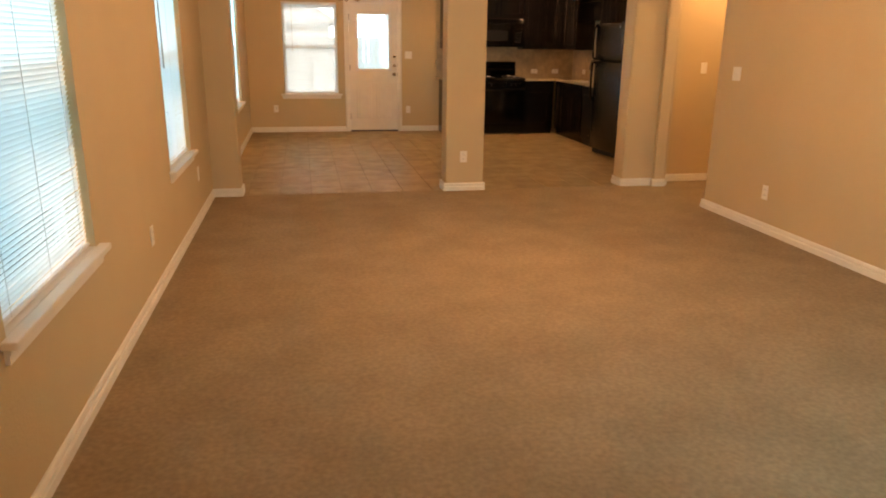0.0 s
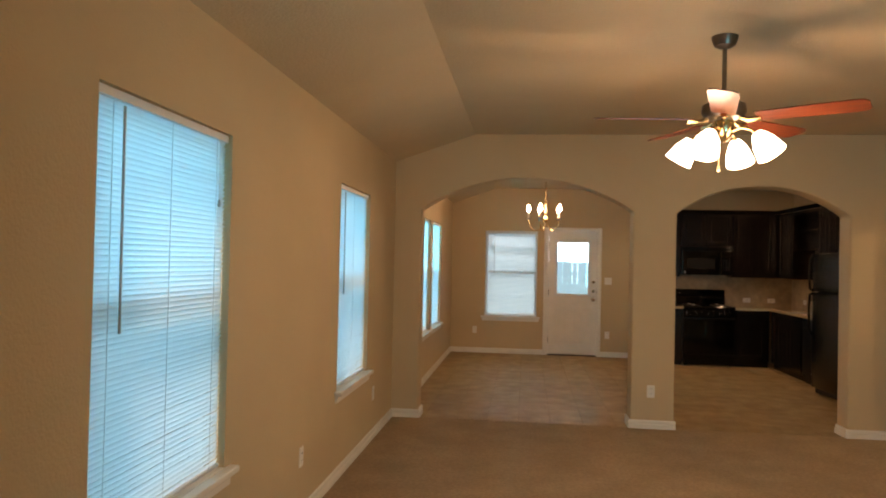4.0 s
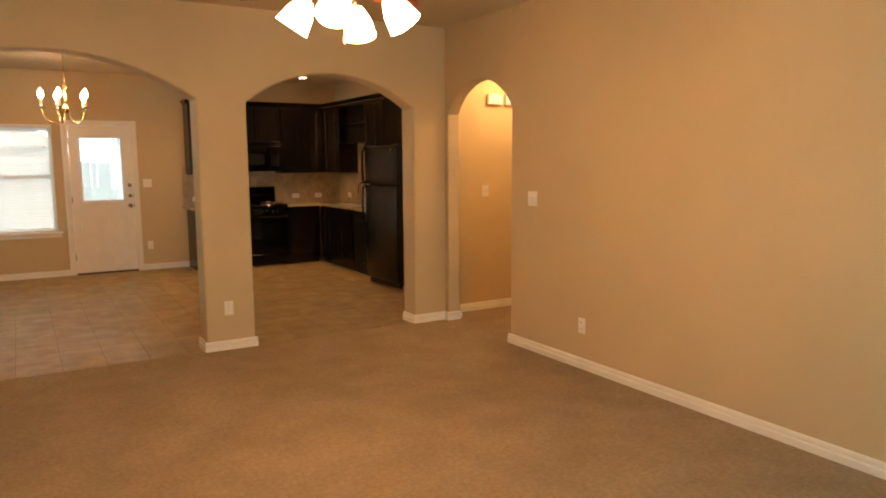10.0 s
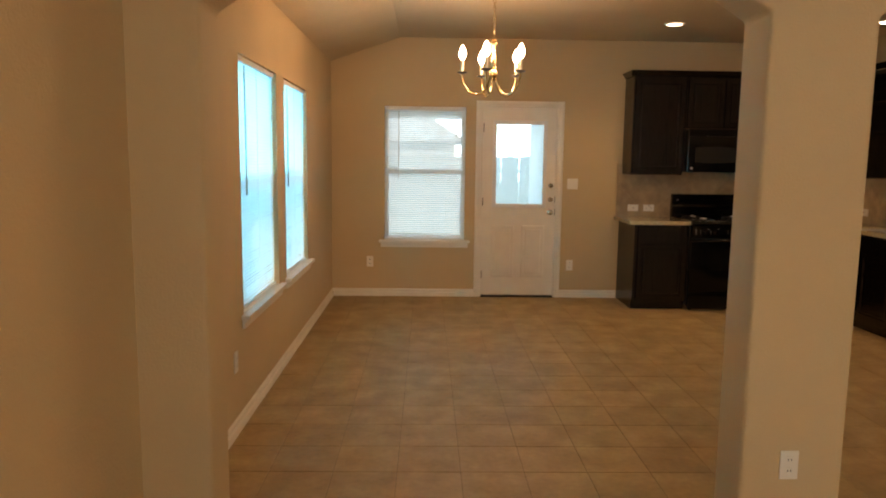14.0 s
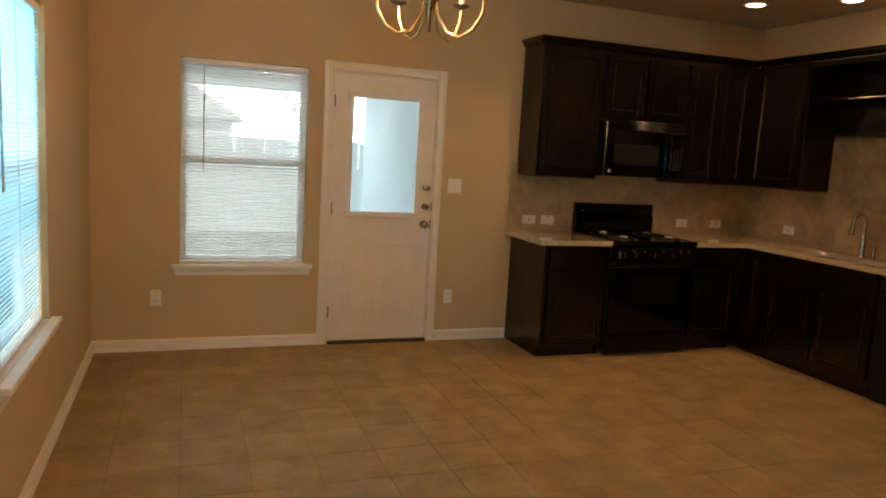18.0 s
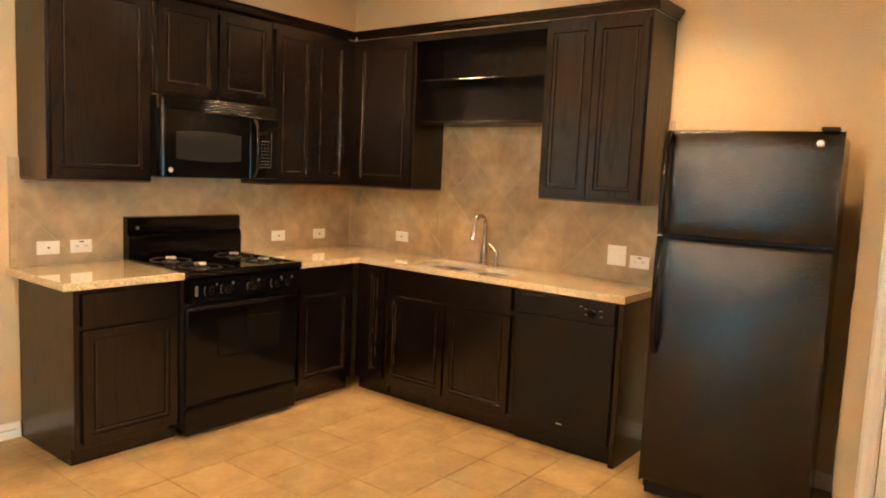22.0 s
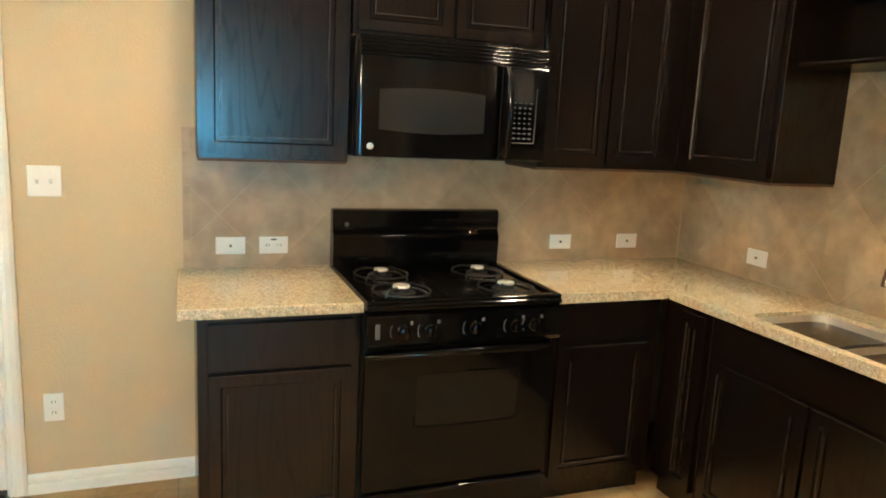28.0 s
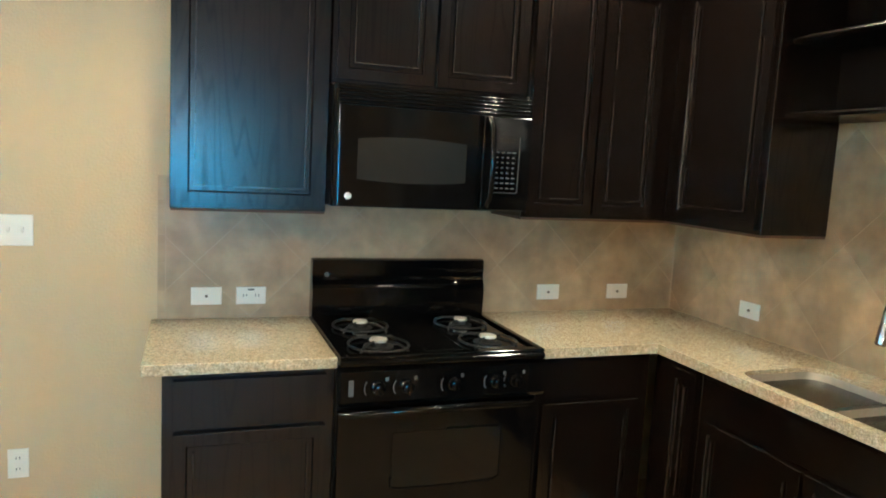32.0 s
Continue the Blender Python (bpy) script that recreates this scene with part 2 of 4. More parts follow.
M_SILL = material("dark_bronze_threshold", (0.035, 0.030, 0.026), 0.55, 0.3, vary=0.2, scale=30)
M_BRONZE = material("dark_nickel", (0.20, 0.17, 0.14), 0.30, 1.0, vary=0.1, scale=30)
M_PLASTIC = material("white_plastic", (0.80, 0.77, 0.70), 0.35, vary=0.03, scale=20)
M_SLOT = material("dark_slot", (0.03, 0.03, 0.03), 0.6)
M_GREY = material("grey_print", (0.45, 0.45, 0.43), 0.5)
M_VINYL = material("white_vinyl", (0.78, 0.79, 0.78), 0.4, vary=0.04, scale=10)
M_SLAT = slat_mat("blind_slat")
M_GLASS = glass_mat("window_glass", (0.84, 0.958, 1.0))
M_CHERRY = material("cherry_blade", (0.20, 0.045, 0.018), 0.35, colour2=(0.11, 0.022, 0.010), scale=4, stretch=(1.2, 14, 14), fine=0.15, fscale=20)
M_SHADE = glow("lit_frosted_shade", (1.0, 0.84, 0.62), 16.0)
M_BULB = glow("lit_candle_bulb", (1.0, 0.80, 0.60), 40.0)
M_DOWN = glow("lit_downlight", (1.0, 0.86, 0.66), 9.0)
M_CANDLE = material("ivory_candle_sleeve", (0.82, 0.74, 0.58), 0.4)
# haze and blue daylight are put into these outdoor colours, fence to siding
M_FENCE = material("hazed_weathered_fence", (0.60, 0.72, 0.75), 0.85, vary=0.12, scale=3, stretch=(20, 20, 1.5), rand=0.05)
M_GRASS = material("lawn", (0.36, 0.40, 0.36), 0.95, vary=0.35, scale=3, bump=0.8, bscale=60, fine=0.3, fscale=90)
M_ROOF = material("hazed_pale_shingle", (0.76, 0.83, 0.87), 0.9, vary=0.3, scale=6, bump=0.4, bscale=30)
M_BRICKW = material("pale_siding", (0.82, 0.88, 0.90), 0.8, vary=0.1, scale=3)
M_KEY = material("dim_key_print", (0.09, 0.09, 0.088), 0.5)
M_OVEN = material("dark_oven_glass", (0.007, 0.006, 0.005), 0.08, vary=0.1, scale=10, spec=0.35)
M_HAZE = glow("bright_haze", (0.80, 0.93, 1.0), 7.0)
M_CONC = material("patio_concrete", (0.74, 0.75, 0.74), 0.9, vary=0.15, scale=3, bump=0.2, bscale=40)
# base raised to a grey that stands in for the room's reflection
M_MWGLASS = material("microwave_glass", (0.017, 0.018, 0.018), 0.07, vary=0.05, scale=10)

# ---- mesh helpers ----


def bx(bm, x0, x1, y0, y1, z0, z1):
    v = [bm.verts.new((x, y, z)) for x in (x0, x1) for y in (y0, y1) for z in (z0, z1)]
    for f in ((0, 1, 3, 2), (4, 6, 7, 5), (0, 4, 5, 1), (2, 3, 7, 6), (0, 2, 6, 4), (1, 5, 7, 3)):
        bm.faces.new([v[i] for i in f])
    return v


def box(x0, x1, y0, y1, z0, z1, bevel=0.0, seg=2):
    bm = bmesh.new()
    bx(bm, x0, x1, y0, y1, z0, z1)
    if bevel:
        bmesh.ops.bevel(bm, geom=bm.edges[:], offset=bevel, segments=seg, affect="EDGES", profile=0.5)
    return bm


def lathe(profile, n=20, at=(0, 0, 0), bm=None):
    """A turned shape from (radius, height) pairs."""
    bm = bm or bmesh.new()
    rings = []
    for r, z in profile:
        rings.append([bm.verts.new((at[0] + r * math.cos(2 * math.pi * i / n), at[1] + r * math.sin(2 * math.pi * i / n), at[2] + z)) for i in range(n)])
    for a, b in zip(rings, rings[1:]):
        for i in range(n):
            bm.faces.new((a[i], a[(i + 1) % n], b[(i + 1) % n], b[i]))
    bm.faces.new(rings[0][::-1])
    bm.faces.new(rings[-1])
    return bm


def tube(points, r, n=8, bm=None):
    """A round bar along points; r may be one radius or one for each point."""
    bm = bm or bmesh.new()
    pts = [Vector(p) for p in points]
    radii = r if isinstance(r, (list, tuple)) else [r] * len(pts)
    rings = []
    side = None
    for i, p in enumerate(pts):
        d = (pts[min(i + 1, len(pts) - 1)] - pts[max(i - 1, 0)]).normalized()
        if side is None:
            side = d.orthogonal().normalized()
        side = (side - d * side.dot(d)).normalized()
        up = d.cross(side)
        rings.append([bm.verts.new(p + radii[i] * (side * math.cos(2 * math.pi * k / n) + up * math.sin(2 * math.pi * k / n))) for k in range(n)])
    for a, b in zip(rings, rings[1:]):
        for k in range(n):
            bm.faces.new((a[k], a[(k + 1) % n], b[(k + 1) % n], b[k]))
    bm.faces.new(rings[0][::-1])
    bm.faces.new(rings[-1])
    return bm


def prism(outline, axis, a, b, bm=None):
    """A flat outline extruded along an axis from a to b. The outline's pairs are the two other axes in order."""
    bm = bm or bmesh.new()

    def at(p, w):
        u, v = p
        return {"x": (w, u, v), "y": (u, w, v), "z": (u, v, w)}[axis]
    lo = [bm.verts.new(at(p, a)) for p in outline]
    hi = [bm.verts.new(at(p, b)) for p in outline]
    bm.faces.new(lo)
    bm.faces.new(hi[::-1])
    n = len(outline)
    for i in range(n):
        bm.faces.new((lo[i], hi[i], hi[(i + 1) % n], lo[(i + 1) % n]))
    bmesh.ops.recalc_face_normals(bm, faces=bm.faces[:])
    return bm


def mesh_from(name, bm, mat, smooth=False):
    bmesh.ops.recalc_face_normals(bm, faces=bm.faces[:])
    me = bpy.data.meshes.new(name)
    bm.to_mesh(me)
    bm.free()
    me.materials.append(mat)
    if smooth:
        me.shade_smooth()
        me.set_sharp_from_angle(angle=radians(38))
    return me


def part(name, bm, mat, parent, label="", smooth=False):
    ob = new(name, mesh_from(name, bm, mat, smooth))
    ob.parent = parent
    if label:
        ob["label"] = label
    return ob


def piece(name, me, parent, m):
    ob = new(name, me)
    ob.parent = parent
    ob.matrix_basis = m
    return ob


def thing(name, m, label, category, group="", kind=""):
    ob = new(name)
    ob.empty_display_size = 0.1
    ob.matrix_basis = m
    return tagged(ob, label, category, group, kind)


def struct(name, bm, mat, label, category, smooth=False):
    return tagged(new(name, mesh_from(name, bm, mat, smooth)), label, category, kind="structure")


def wall_bm(axis, a, b, u0, u1, z0, z1, holes=()):
    """A wall between a and b on its thin axis, from u0 to u1, with oblong holes (u0, u1, z0, z1) right through it."""
    bm = bmesh.new()
    us = sorted({u0, u1, *[h[0] for h in holes], *[h[1] for h in holes]})
    zs = sorted({z0, z1, *[h[2] for h in holes], *[h[3] for h in holes]})
    seen = {}

    def v(w, u, z):
        p = (w, u, z) if axis == "x" else (u, w, z)
        if p not in seen:
            seen[p] = bm.verts.new(p)
        return seen[p]

    def solid(i, j):
        if not (0 <= i < len(us) - 1 and 0 <= j < len(zs) - 1):
            return False
        cu, cz = (us[i] + us[i + 1]) / 2, (zs[j] + zs[j + 1]) / 2
        return not any(h[0] < cu < h[1] and h[2] < cz < h[3] for h in holes)
    for i in range(len(us) - 1):
        for j in range(len(zs) - 1):
            if not solid(i, j):
                continue
            p, q, r, s = us[i], us[i + 1], zs[j], zs[j + 1]
            bm.faces.new((v(a, p, r), v(a, q, r), v(a, q, s), v(a, p, s)))
            bm.faces.new((v(b, p, r), v(b, p, s), v(b, q, s), v(b, q, r)))
            for di, dj, e in ((-1, 0, ((p, r), (p, s))), (1, 0, ((q, r), (q, s))), (0, -1, ((p, r), (q, r))), (0, 1, ((p, s), (q, s)))):
                if not solid(i + di, j + dj):
                    (c, d), (g, h) = e
                    bm.faces.new((v(a, c, d), v(a, g, h), v(b, g, h), v(b, c, d)))
    return bm


def arch(u0, u1, spring, crown, n=18):
    """Points of a low arch from u0 to u1, end points included."""
    half, rise = (u1 - u0) / 2, crown - spring
    rad = (half * half + rise * rise) / (2 * rise)
    mid = (u0 + u1) / 2
    top = math.asin(half / rad)
    return [(mid + rad * math.sin(-top + 2 * top * i / n), crown - rad + rad * math.cos(-top + 2 * top * i / n)) for i in range(n + 1)]


def round_edges(ob, width, seg=3):
    mod = ob.modifiers.new("bevel", "BEVEL")
    mod.width, mod.segments, mod.limit_method, mod.angle_limit = width, seg, "ANGLE", radians(50)
    return ob


# ---- the shell ----
XW, XD, YA, YB, YN, XE, XR = -0.672, -0.635, 6.868, 7.10, 12.0, 4.90, 3.90
TOP = 2.95
WIN_W = [(1.975, 2.955), (4.80, 5.74)]
WIN_D = [(8.248, 9.224), (9.478, 10.44)]
WZ0, WZ1 = 0.622, 2.072
NWIN = (-0.068, 0.812, 0.622, 2.067)
DOOR = (0.98, 1.818, -0.02, 2.083)
struct("wall_west_living", wall_bm("x", XW, XW - 0.2, -2.4, YA, -0.1, TOP, [(a, b, WZ0, WZ1) for a, b in WIN_W]), M_WALL, "beige painted living room wall with two window openings", "wall")
struct("wall_west_dining", wall_bm("x", XD, XD - 0.23, YB, YN + 0.2, -0.1, TOP, [(a, b, WZ0, WZ1) for a, b in WIN_D]), M_WALL, "beige painted dining wall with paired window openings", "wall")
struct("wall_north", wall_bm("y", YN, YN + 0.2, XD, XE + 0.2, -0.1, TOP, [NWIN, DOOR]), M_WALL, "beige painted end wall with window and back door", "wall")
struct("wall_east_kitchen", wall_bm("x", XE, XE + 0.2, 8.470, YN, -0.1, TOP), M_WALL, "beige painted kitchen wall", "wall")
PDOOR = (7.55, 8.33, -0.02, 2.08)
struct("wall_pantry", wall_bm("x", 4.440, 4.560, 7.19, 8.470, -0.1, TOP, [PDOOR]), M_WALL, "beige painted pantry wall with a door opening", "wall")
struct("wall_pantry_return", box(4.560, XE + 0.2, 8.35, 8.470, -0.1, TOP), M_WALL, "short beige wall beside the refrigerator", "wall")
A1, A2 = (-0.407, 1.621), (2.021, 3.56)
out = [(-0.90, TOP), (-0.90, -0.1), (A1[0], -0.1)] + arch(*A1, 2.049, 2.36) + [(A1[1], -0.1), (A2[0], -0.1)] + arch(*A2, 2.036, 2.30) + [(A2[1], -0.1), (4.075, -0.1), (4.075, TOP)]
round_edges(struct("wall_arches", prism(out, "y", YA, YB), M_WALL, "beige wall with two wide drywall arches and a column between", "wall"), 0.018)
out = [(0.20, TOP), (0.20, -0.1), (5.80, -0.1)] + arch(5.80, 6.81, 1.98, 2.255) + [(6.81, -0.1), (YA, -0.1), (YA, TOP)]
round_edges(struct("wall_east_living", prism(out, "x", XR, XR + 0.13), M_WALL, "long beige living room wall ending in a hall arch", "wall"), 0.018)
struct("wall_south", box(-0.9, 1.32, -2.6, -2.4, -0.1, TOP), M_WALL, "beige wall behind the start", "wall")
SWIN = (2.15, 3.05, 0.75, 1.95)
struct("wall_south_living", wall_bm("y", 0.40, 0.20, 1.20, XR, -0.1, TOP, [SWIN]), M_WALL, "beige front wall of the living room with a window", "wall")
struct("wall_entry", box(1.20, 1.32, -2.4, 0.20, -0.1, TOP), M_WALL, "beige wall along the entry passage", "wall")
struct("wall_hall_north", box(4.07, 5.05, 7.066, 7.19, -0.1, TOP), M_WALL, "beige hall wall lit from above", "wall")
struct("wall_hall_south", box(XR + 0.13, 6.4, 5.683, 5.803, -0.1, TOP), M_WALL, "beige hall wall", "wall")
struct("wall_hall_east", box(6.4, 6.52, 5.65, 8.35, -0.1, TOP), M_WALL, "beige wall at the end of the hall", "wall")
struct("wall_hall_back", box(4.62, 6.4, 8.22, 8.35, -0.1, TOP), M_WALL, "beige wall beyond the hall", "wall")
struct("ceiling", prism([(-0.95, 2.415), (-0.70, 2.50), (0.10, CEIL), (6.6, CEIL), (6.6, 3.1), (-0.95, 3.1)], "y", -2.7, 12.3), M_CEIL, "beige textured ceiling sloping down to the window wall", "ceiling")
struct("floor_carpet", prism([(-0.9, -2.4), (1.25, -2.4), (1.25, 0.25), (4.0, 0.25), (4.0, 5.70), (6.4, 5.70), (6.4, 8.3), (4.08, 8.3), (4.08, YA + 0.02), (-0.9, YA + 0.02)], "z", -0.1, 0.006), M_CARPET, "worn beige cut-pile carpet with darker traffic marks", "carpet")
tile_floor = struct("floor_tile", box(-0.9, XE + 0.2, YA + 0.02, YN + 0.2, -0.1, -0.003), M_GROUT, "tan ceramic floor tiles with dark grout", "floor")


def baseboards(name, runs):
    """runs: (axis, face, side, from, to): a stepped white board along a wall face; side is the way the face looks."""
    prof = [(0, 0), (0.018, 0), (0.018, 0.042), (0.015, 0.046), (0.006, 0.049), (0.006, 0.053), (0.012, 0.057), (0.011, 0.072), (0.006, 0.082), (0, 0.084)]
    for axis, face, side, a, b in runs:
        bm = prism([(face + side * u, v + 0.001) for u, v in prof], "y" if axis == "x" else "x", a, b)
        struct(name, bm, M_TRIM, "white stepped wooden baseboard", "baseboard")


baseboards("baseboard", [
    ("x", XW, 1, -2.4, YA), ("y", YA, -1, XW, A1[0] + 0.016), ("x", A1[0], 1, YA, YB), ("y", YB, 1, XD, A1[0] + 0.016), ("x", XD, 1, YB, YN), ("y", YN, -1, XD, 0.93),
    ("y", YN, -1, 1.87, 2.50), ("y", YA, -1, A1[1] - 0.016, A2[0] + 0.016), ("x", A1[1], -1, YA, YB), ("x", A2[0], 1, YA, YB), ("y", YB, 1, A1[1] - 0.016, A2[0] + 0.016),
    ("x", A2[1], -1, YA, YB), ("y", YA, -1, A2[1] - 0.016, XR), ("x", XR, -1, 6.794, YA), ("y", 6.81, -1, XR - 0.018, XR + 0.13), ("x", 4.075, 1, YA, 7.066), ("y", 7.066, -1, 4.075, 5.05), ("x", XR, -1, 0.40, 5.819), ("y", 5.803, 1, XR - 0.016, 6.4),
    ("x", 4.440, -1, 8.386, 8.486), ("y", 8.470, 1, 4.424, XE), ("x", XE, -1, 8.470, 9.47), ("x", 6.4, -1, 5.77, 8.22), ("y", 8.22, -1, 5.0, 6.4), ("x", 1.20, -1, -2.4, 0.416), ("y", 0.40, 1, 1.20, XR)])

# ---- windows and blinds ----


def slat_mesh(w):
    """A thin curved slat, 25 mm deep, along x."""
    prof = [(-0.0125, 0.0), (-0.006, 0.0016), (0.0, 0.0021), (0.006, 0.0016), (0.0125, 0.0)]
    bm = bmesh.new()
    rows = [[bm.verts.new((x, y, z + d)) for y, z in prof for d in (0,)] for x in (0, w) for d in (0,)]
    low = [[bm.verts.new((x, y, z - 0.0007)) for y, z in prof] for x in (0, w)]
    for i in range(4):
        bm.faces.new((rows[0][i], rows[1][i], rows[1][i + 1], rows[0][i + 1]))
        bm.faces.new((low[0][i], low[0][i + 1], low[1][i + 1], low[1][i]))
    for k in (0, 4):
        bm.faces.new((rows[0][k], low[0][k], low[1][k], rows[1][k]))
    return mesh_from("slat", bm, M_SLAT)


def window(name, m, w, h, label):
    """A single-hung vinyl window in an opening w by h; local x along the wall, y outwards, z up from the opening's foot."""
    t = thing(name, m, label, "window", kind="structure")
    f = 0.045
    y0, y1 = 0.10, 0.165
    for n, b in (("frame_jamb", (0, f, y0, y1, 0, h)), ("frame_jamb", (w - f, w, y0, y1, 0, h)), ("frame_head", (f, w - f, y0, y1, h - f, h)), ("frame_foot", (f, w - f, y0, y1, 0, f)), ("meeting_rail", (f, w - f, y0 - 0.012, y1, h * 0.52 - 0.025, h * 0.52 + 0.025))):
        part(n, box(*b, 0.004, 1), M_VINYL, t)
    for z0, z1, yy in ((f, h * 0.52 - 0.025, 0.125), (h * 0.52 + 0.025, h - f, 0.145)):
        p = part("pane", box(f, w - f, yy, yy + 0.004, z0, z1), M_GLASS, t)
        p.visible_shadow = False
    part("window_sill", box(-0.055, w + 0.055, -0.05, 0.0, -0.024, 0.004, 0.006), M_TRIM, t)
    part("stool_board", box(0.001, w - 0.001, 0.0, 0.10, -0.02, 0.004), M_TRIM, t)
    part("apron", prism([(-0.016, -0.075), (-0.001, -0.075), (-0.001, -0.025), (-0.022, -0.025), (-0.022, -0.04), (-0.016, -0.048)], "x", -0.035, w + 0.035), M_TRIM, t)
    return t


def blind(m, w, h, tilt, slats):
    t = thing("window_blind", m, "white horizontal mini blind lowered in the window", "blind", "window blinds")
    part("headrail", box(0.004, w - 0.004, 0.012, 0.045, h - 0.034, h - 0.002, 0.003, 1), M_VINYL, t)
    part("bottom_rail", box(0.008, w - 0.008, 0.016, 0.040, 0.010, 0.024, 0.004, 1), M_VINYL, t)
    pitch = (h - 0.034 - 0.030) / slats
    me = SLATS.setdefault(round(w, 3), None) or slat_mesh(w - 0.016)
    SLATS[round(w, 3)] = me
    for i in range(slats):
        piece("slat", me, t, pose(0.008, 0.028, 0.036 + pitch * i, tilt + random.uniform(-2, 2), random.uniform(-0.12, 0.12), 0))
    for u in (0.11, w * 0.5, w - 0.11):
        part("ladder_cord", tube([(u, 0.015, 0.02), (u, 0.015, h - 0.03)], 0.0012, 5), M_VINYL, t)
    part("tilt_wand", tube([(0.155, 0.004, h - 0.05), (0.155, 0.002, h * 0.46)], 0.0048, 6), M_GREY, t, "grey plastic tilt wand")
    part("lift_cord", tube([(w - 0.10, 0.006, h - 0.04), (w - 0.10, 0.006, h * 0.80)], 0.0014, 5), M_VINYL, t)
    part("cord_tassel", lathe([(0.003, 0.0), (0.007, 0.004), (0.006, 0.025), (0.003, 0.032)], 8, (w - 0.10, 0.006, h * 0.80 - 0.03)), M_GREY, t)
    return t


SLATS = {}
count = 0
for xf, rows_ in ((XW, WIN_W), (XD, WIN_D)):
    for a, b in rows_:
        count += 1
        # facing west from inside: local x runs south, y outwards
        m = Matrix.Translation((xf, a, WZ0)) @ pose(0, 0, 0, 0, 0, 90)
        window("window_%d" % count, m, b - a, WZ1 - WZ0, "white vinyl single-hung window with a painted sill")
        blind(m @ pose(0, 0.004, 0), b - a, WZ1 - WZ0, -68, 73)
m = pose(SWIN[1], 0.40, SWIN[2], 0, 0, 180)
window("window_6", m, SWIN[1] - SWIN[0], SWIN[3] - SWIN[2], "white vinyl front window with a painted sill")
m = pose(NWIN[0], YN, NWIN[2])
window("window_5", m, NWIN[1] - NWIN[0], NWIN[3] - NWIN[2], "white vinyl window beside the back door")
blind(m @ pose(0, 0.012, 0), NWIN[1] - NWIN[0], NWIN[3] - NWIN[2], -30, 66)

# ---- doors ----


def casing(t, x0, x1, z1, w=0.066, y=0.0):
    """Three boards of moulded trim around an opening, proud of the wall towards -y."""
    prof = [(0, 0), (w, 0), (w, -0.010), (w - 0.012, -0.017), (w * 0.5, -0.019), (0.018, -0.014), (0.008, -0.016), (0, -0.010)]
    part("casing", prism([(x0 - u, y + v) for u, v in prof], "z", 0.0, z1 + w), M_TRIM, t)
    part("casing", prism([(x1 + u, y + v) for u, v in prof], "z", 0.0, z1 + w), M_TRIM, t)
    part("casing_head", prism([(y + v, z1 + u) for u, v in prof], "x", x0, x1), M_TRIM, t)


def knob(t, x, z, r=0.028, y=0.0):
    def turned(prof):
        bm = lathe(prof, 18)
        bmesh.ops.transform(bm, matrix=pose(x, y, z, 90), verts=bm.verts[:])
        return bm
    part("rose", turned([(r * 1.05, 0), (r * 1.05, 0.006), (r * 0.6, 0.012)]), M_NICKEL, t, "", True)
    part("knob", turned([(r * 0.4, 0.010), (r * 0.4, 0.028), (r * 0.9, 0.036), (r, 0.048), (r * 0.85, 0.060), (r * 0.3, 0.064)]), M_NICKEL, t, "", True)


def raised_panel(bm, x0, x1, z0, z1, y):
    """A moulded field standing on a door face: groove and raised middle."""
    for (d, h) in ((0.0, 0.005), (0.035, 0.009)):
        v0 = [bm.verts.new((x, y, z)) for x, z in ((x0 + d, z0 + d), (x1 - d, z0 + d), (x1 - d, z1 - d), (x0 + d, z1 - d))]
        e = d + 0.014
        v1 = [bm.verts.new((x, y - h, z)) for x, z in ((x0 + e, z0 + e), (x1 - e, z0 + e), (x1 - e, z1 - e), (x0 + e, z1 - e))]
        for i in range(4):
            bm.faces.new((v0[i], v0[(i + 1) % 4], v1[(i + 1) % 4], v1[i]))
        bm.faces.new(v1)


back = thing("door_1", pose(0, YN, 0), "white half-glass back door, closed, with built-in blind", "door", kind="structure")
casing(back, 0.985, 1.802, 2.067)
part("jamb", box(0.981, 1.0, 0.0, 0.19, 0, 2.082), M_TRIM, back)
part("jamb", box(1.796, 1.817, 0.0, 0.19, 0, 2.082), M_TRIM, back)
part("jamb_head", box(1.0, 1.796, 0.0, 0.19, 2.062, 2.082), M_TRIM, back)
DX0, DX1, DZ0, DZ1, GX0, GX1, GZ0, GZ1 = 1.004, 1.792, 0.022, 2.058, 1.132, 1.662, 1.023, 1.898
slab = part("door_slab", wall_bm("y", 0.012, 0.056, DX0, DX1, DZ0, DZ1, [(GX0, GX1, GZ0, GZ1)]), M_TRIM, back)
pb = bmesh.new()
for a in (1.105, 1.435):
    raised_panel(pb, a, a + 0.255, 0.22, 0.80, 0.0119)
part("lower_panels", pb, M_TRIM, slab)
for n, b in (("glazing_frame", (GX0 - 0.03, GX0 + 0.012, -0.014, 0.0115, GZ0 - 0.03, GZ1 + 0.03)), ("glazing_frame", (GX1 - 0.012, GX1 + 0.03, -0.014, 0.0115, GZ0 - 0.03, GZ1 + 0.03)), ("glazing_frame", (GX0 + 0.012, GX1 - 0.012, -0.014, 0.0115, GZ1 - 0.012, GZ1 + 0.03)), ("glazing_frame", (GX0 + 0.012, GX1 - 0.012, -0.014, 0.0115, GZ0 - 0.03, GZ0 + 0.012))):
    part(n, box(*b, 0.006, 2), M_VINYL, slab)
for yy in (0.02, 0.05):
    p = part("pane", box(GX0, GX1, yy, yy + 0.003, GZ0, GZ1), M_GLASS, slab)
    p.visible_shadow = False
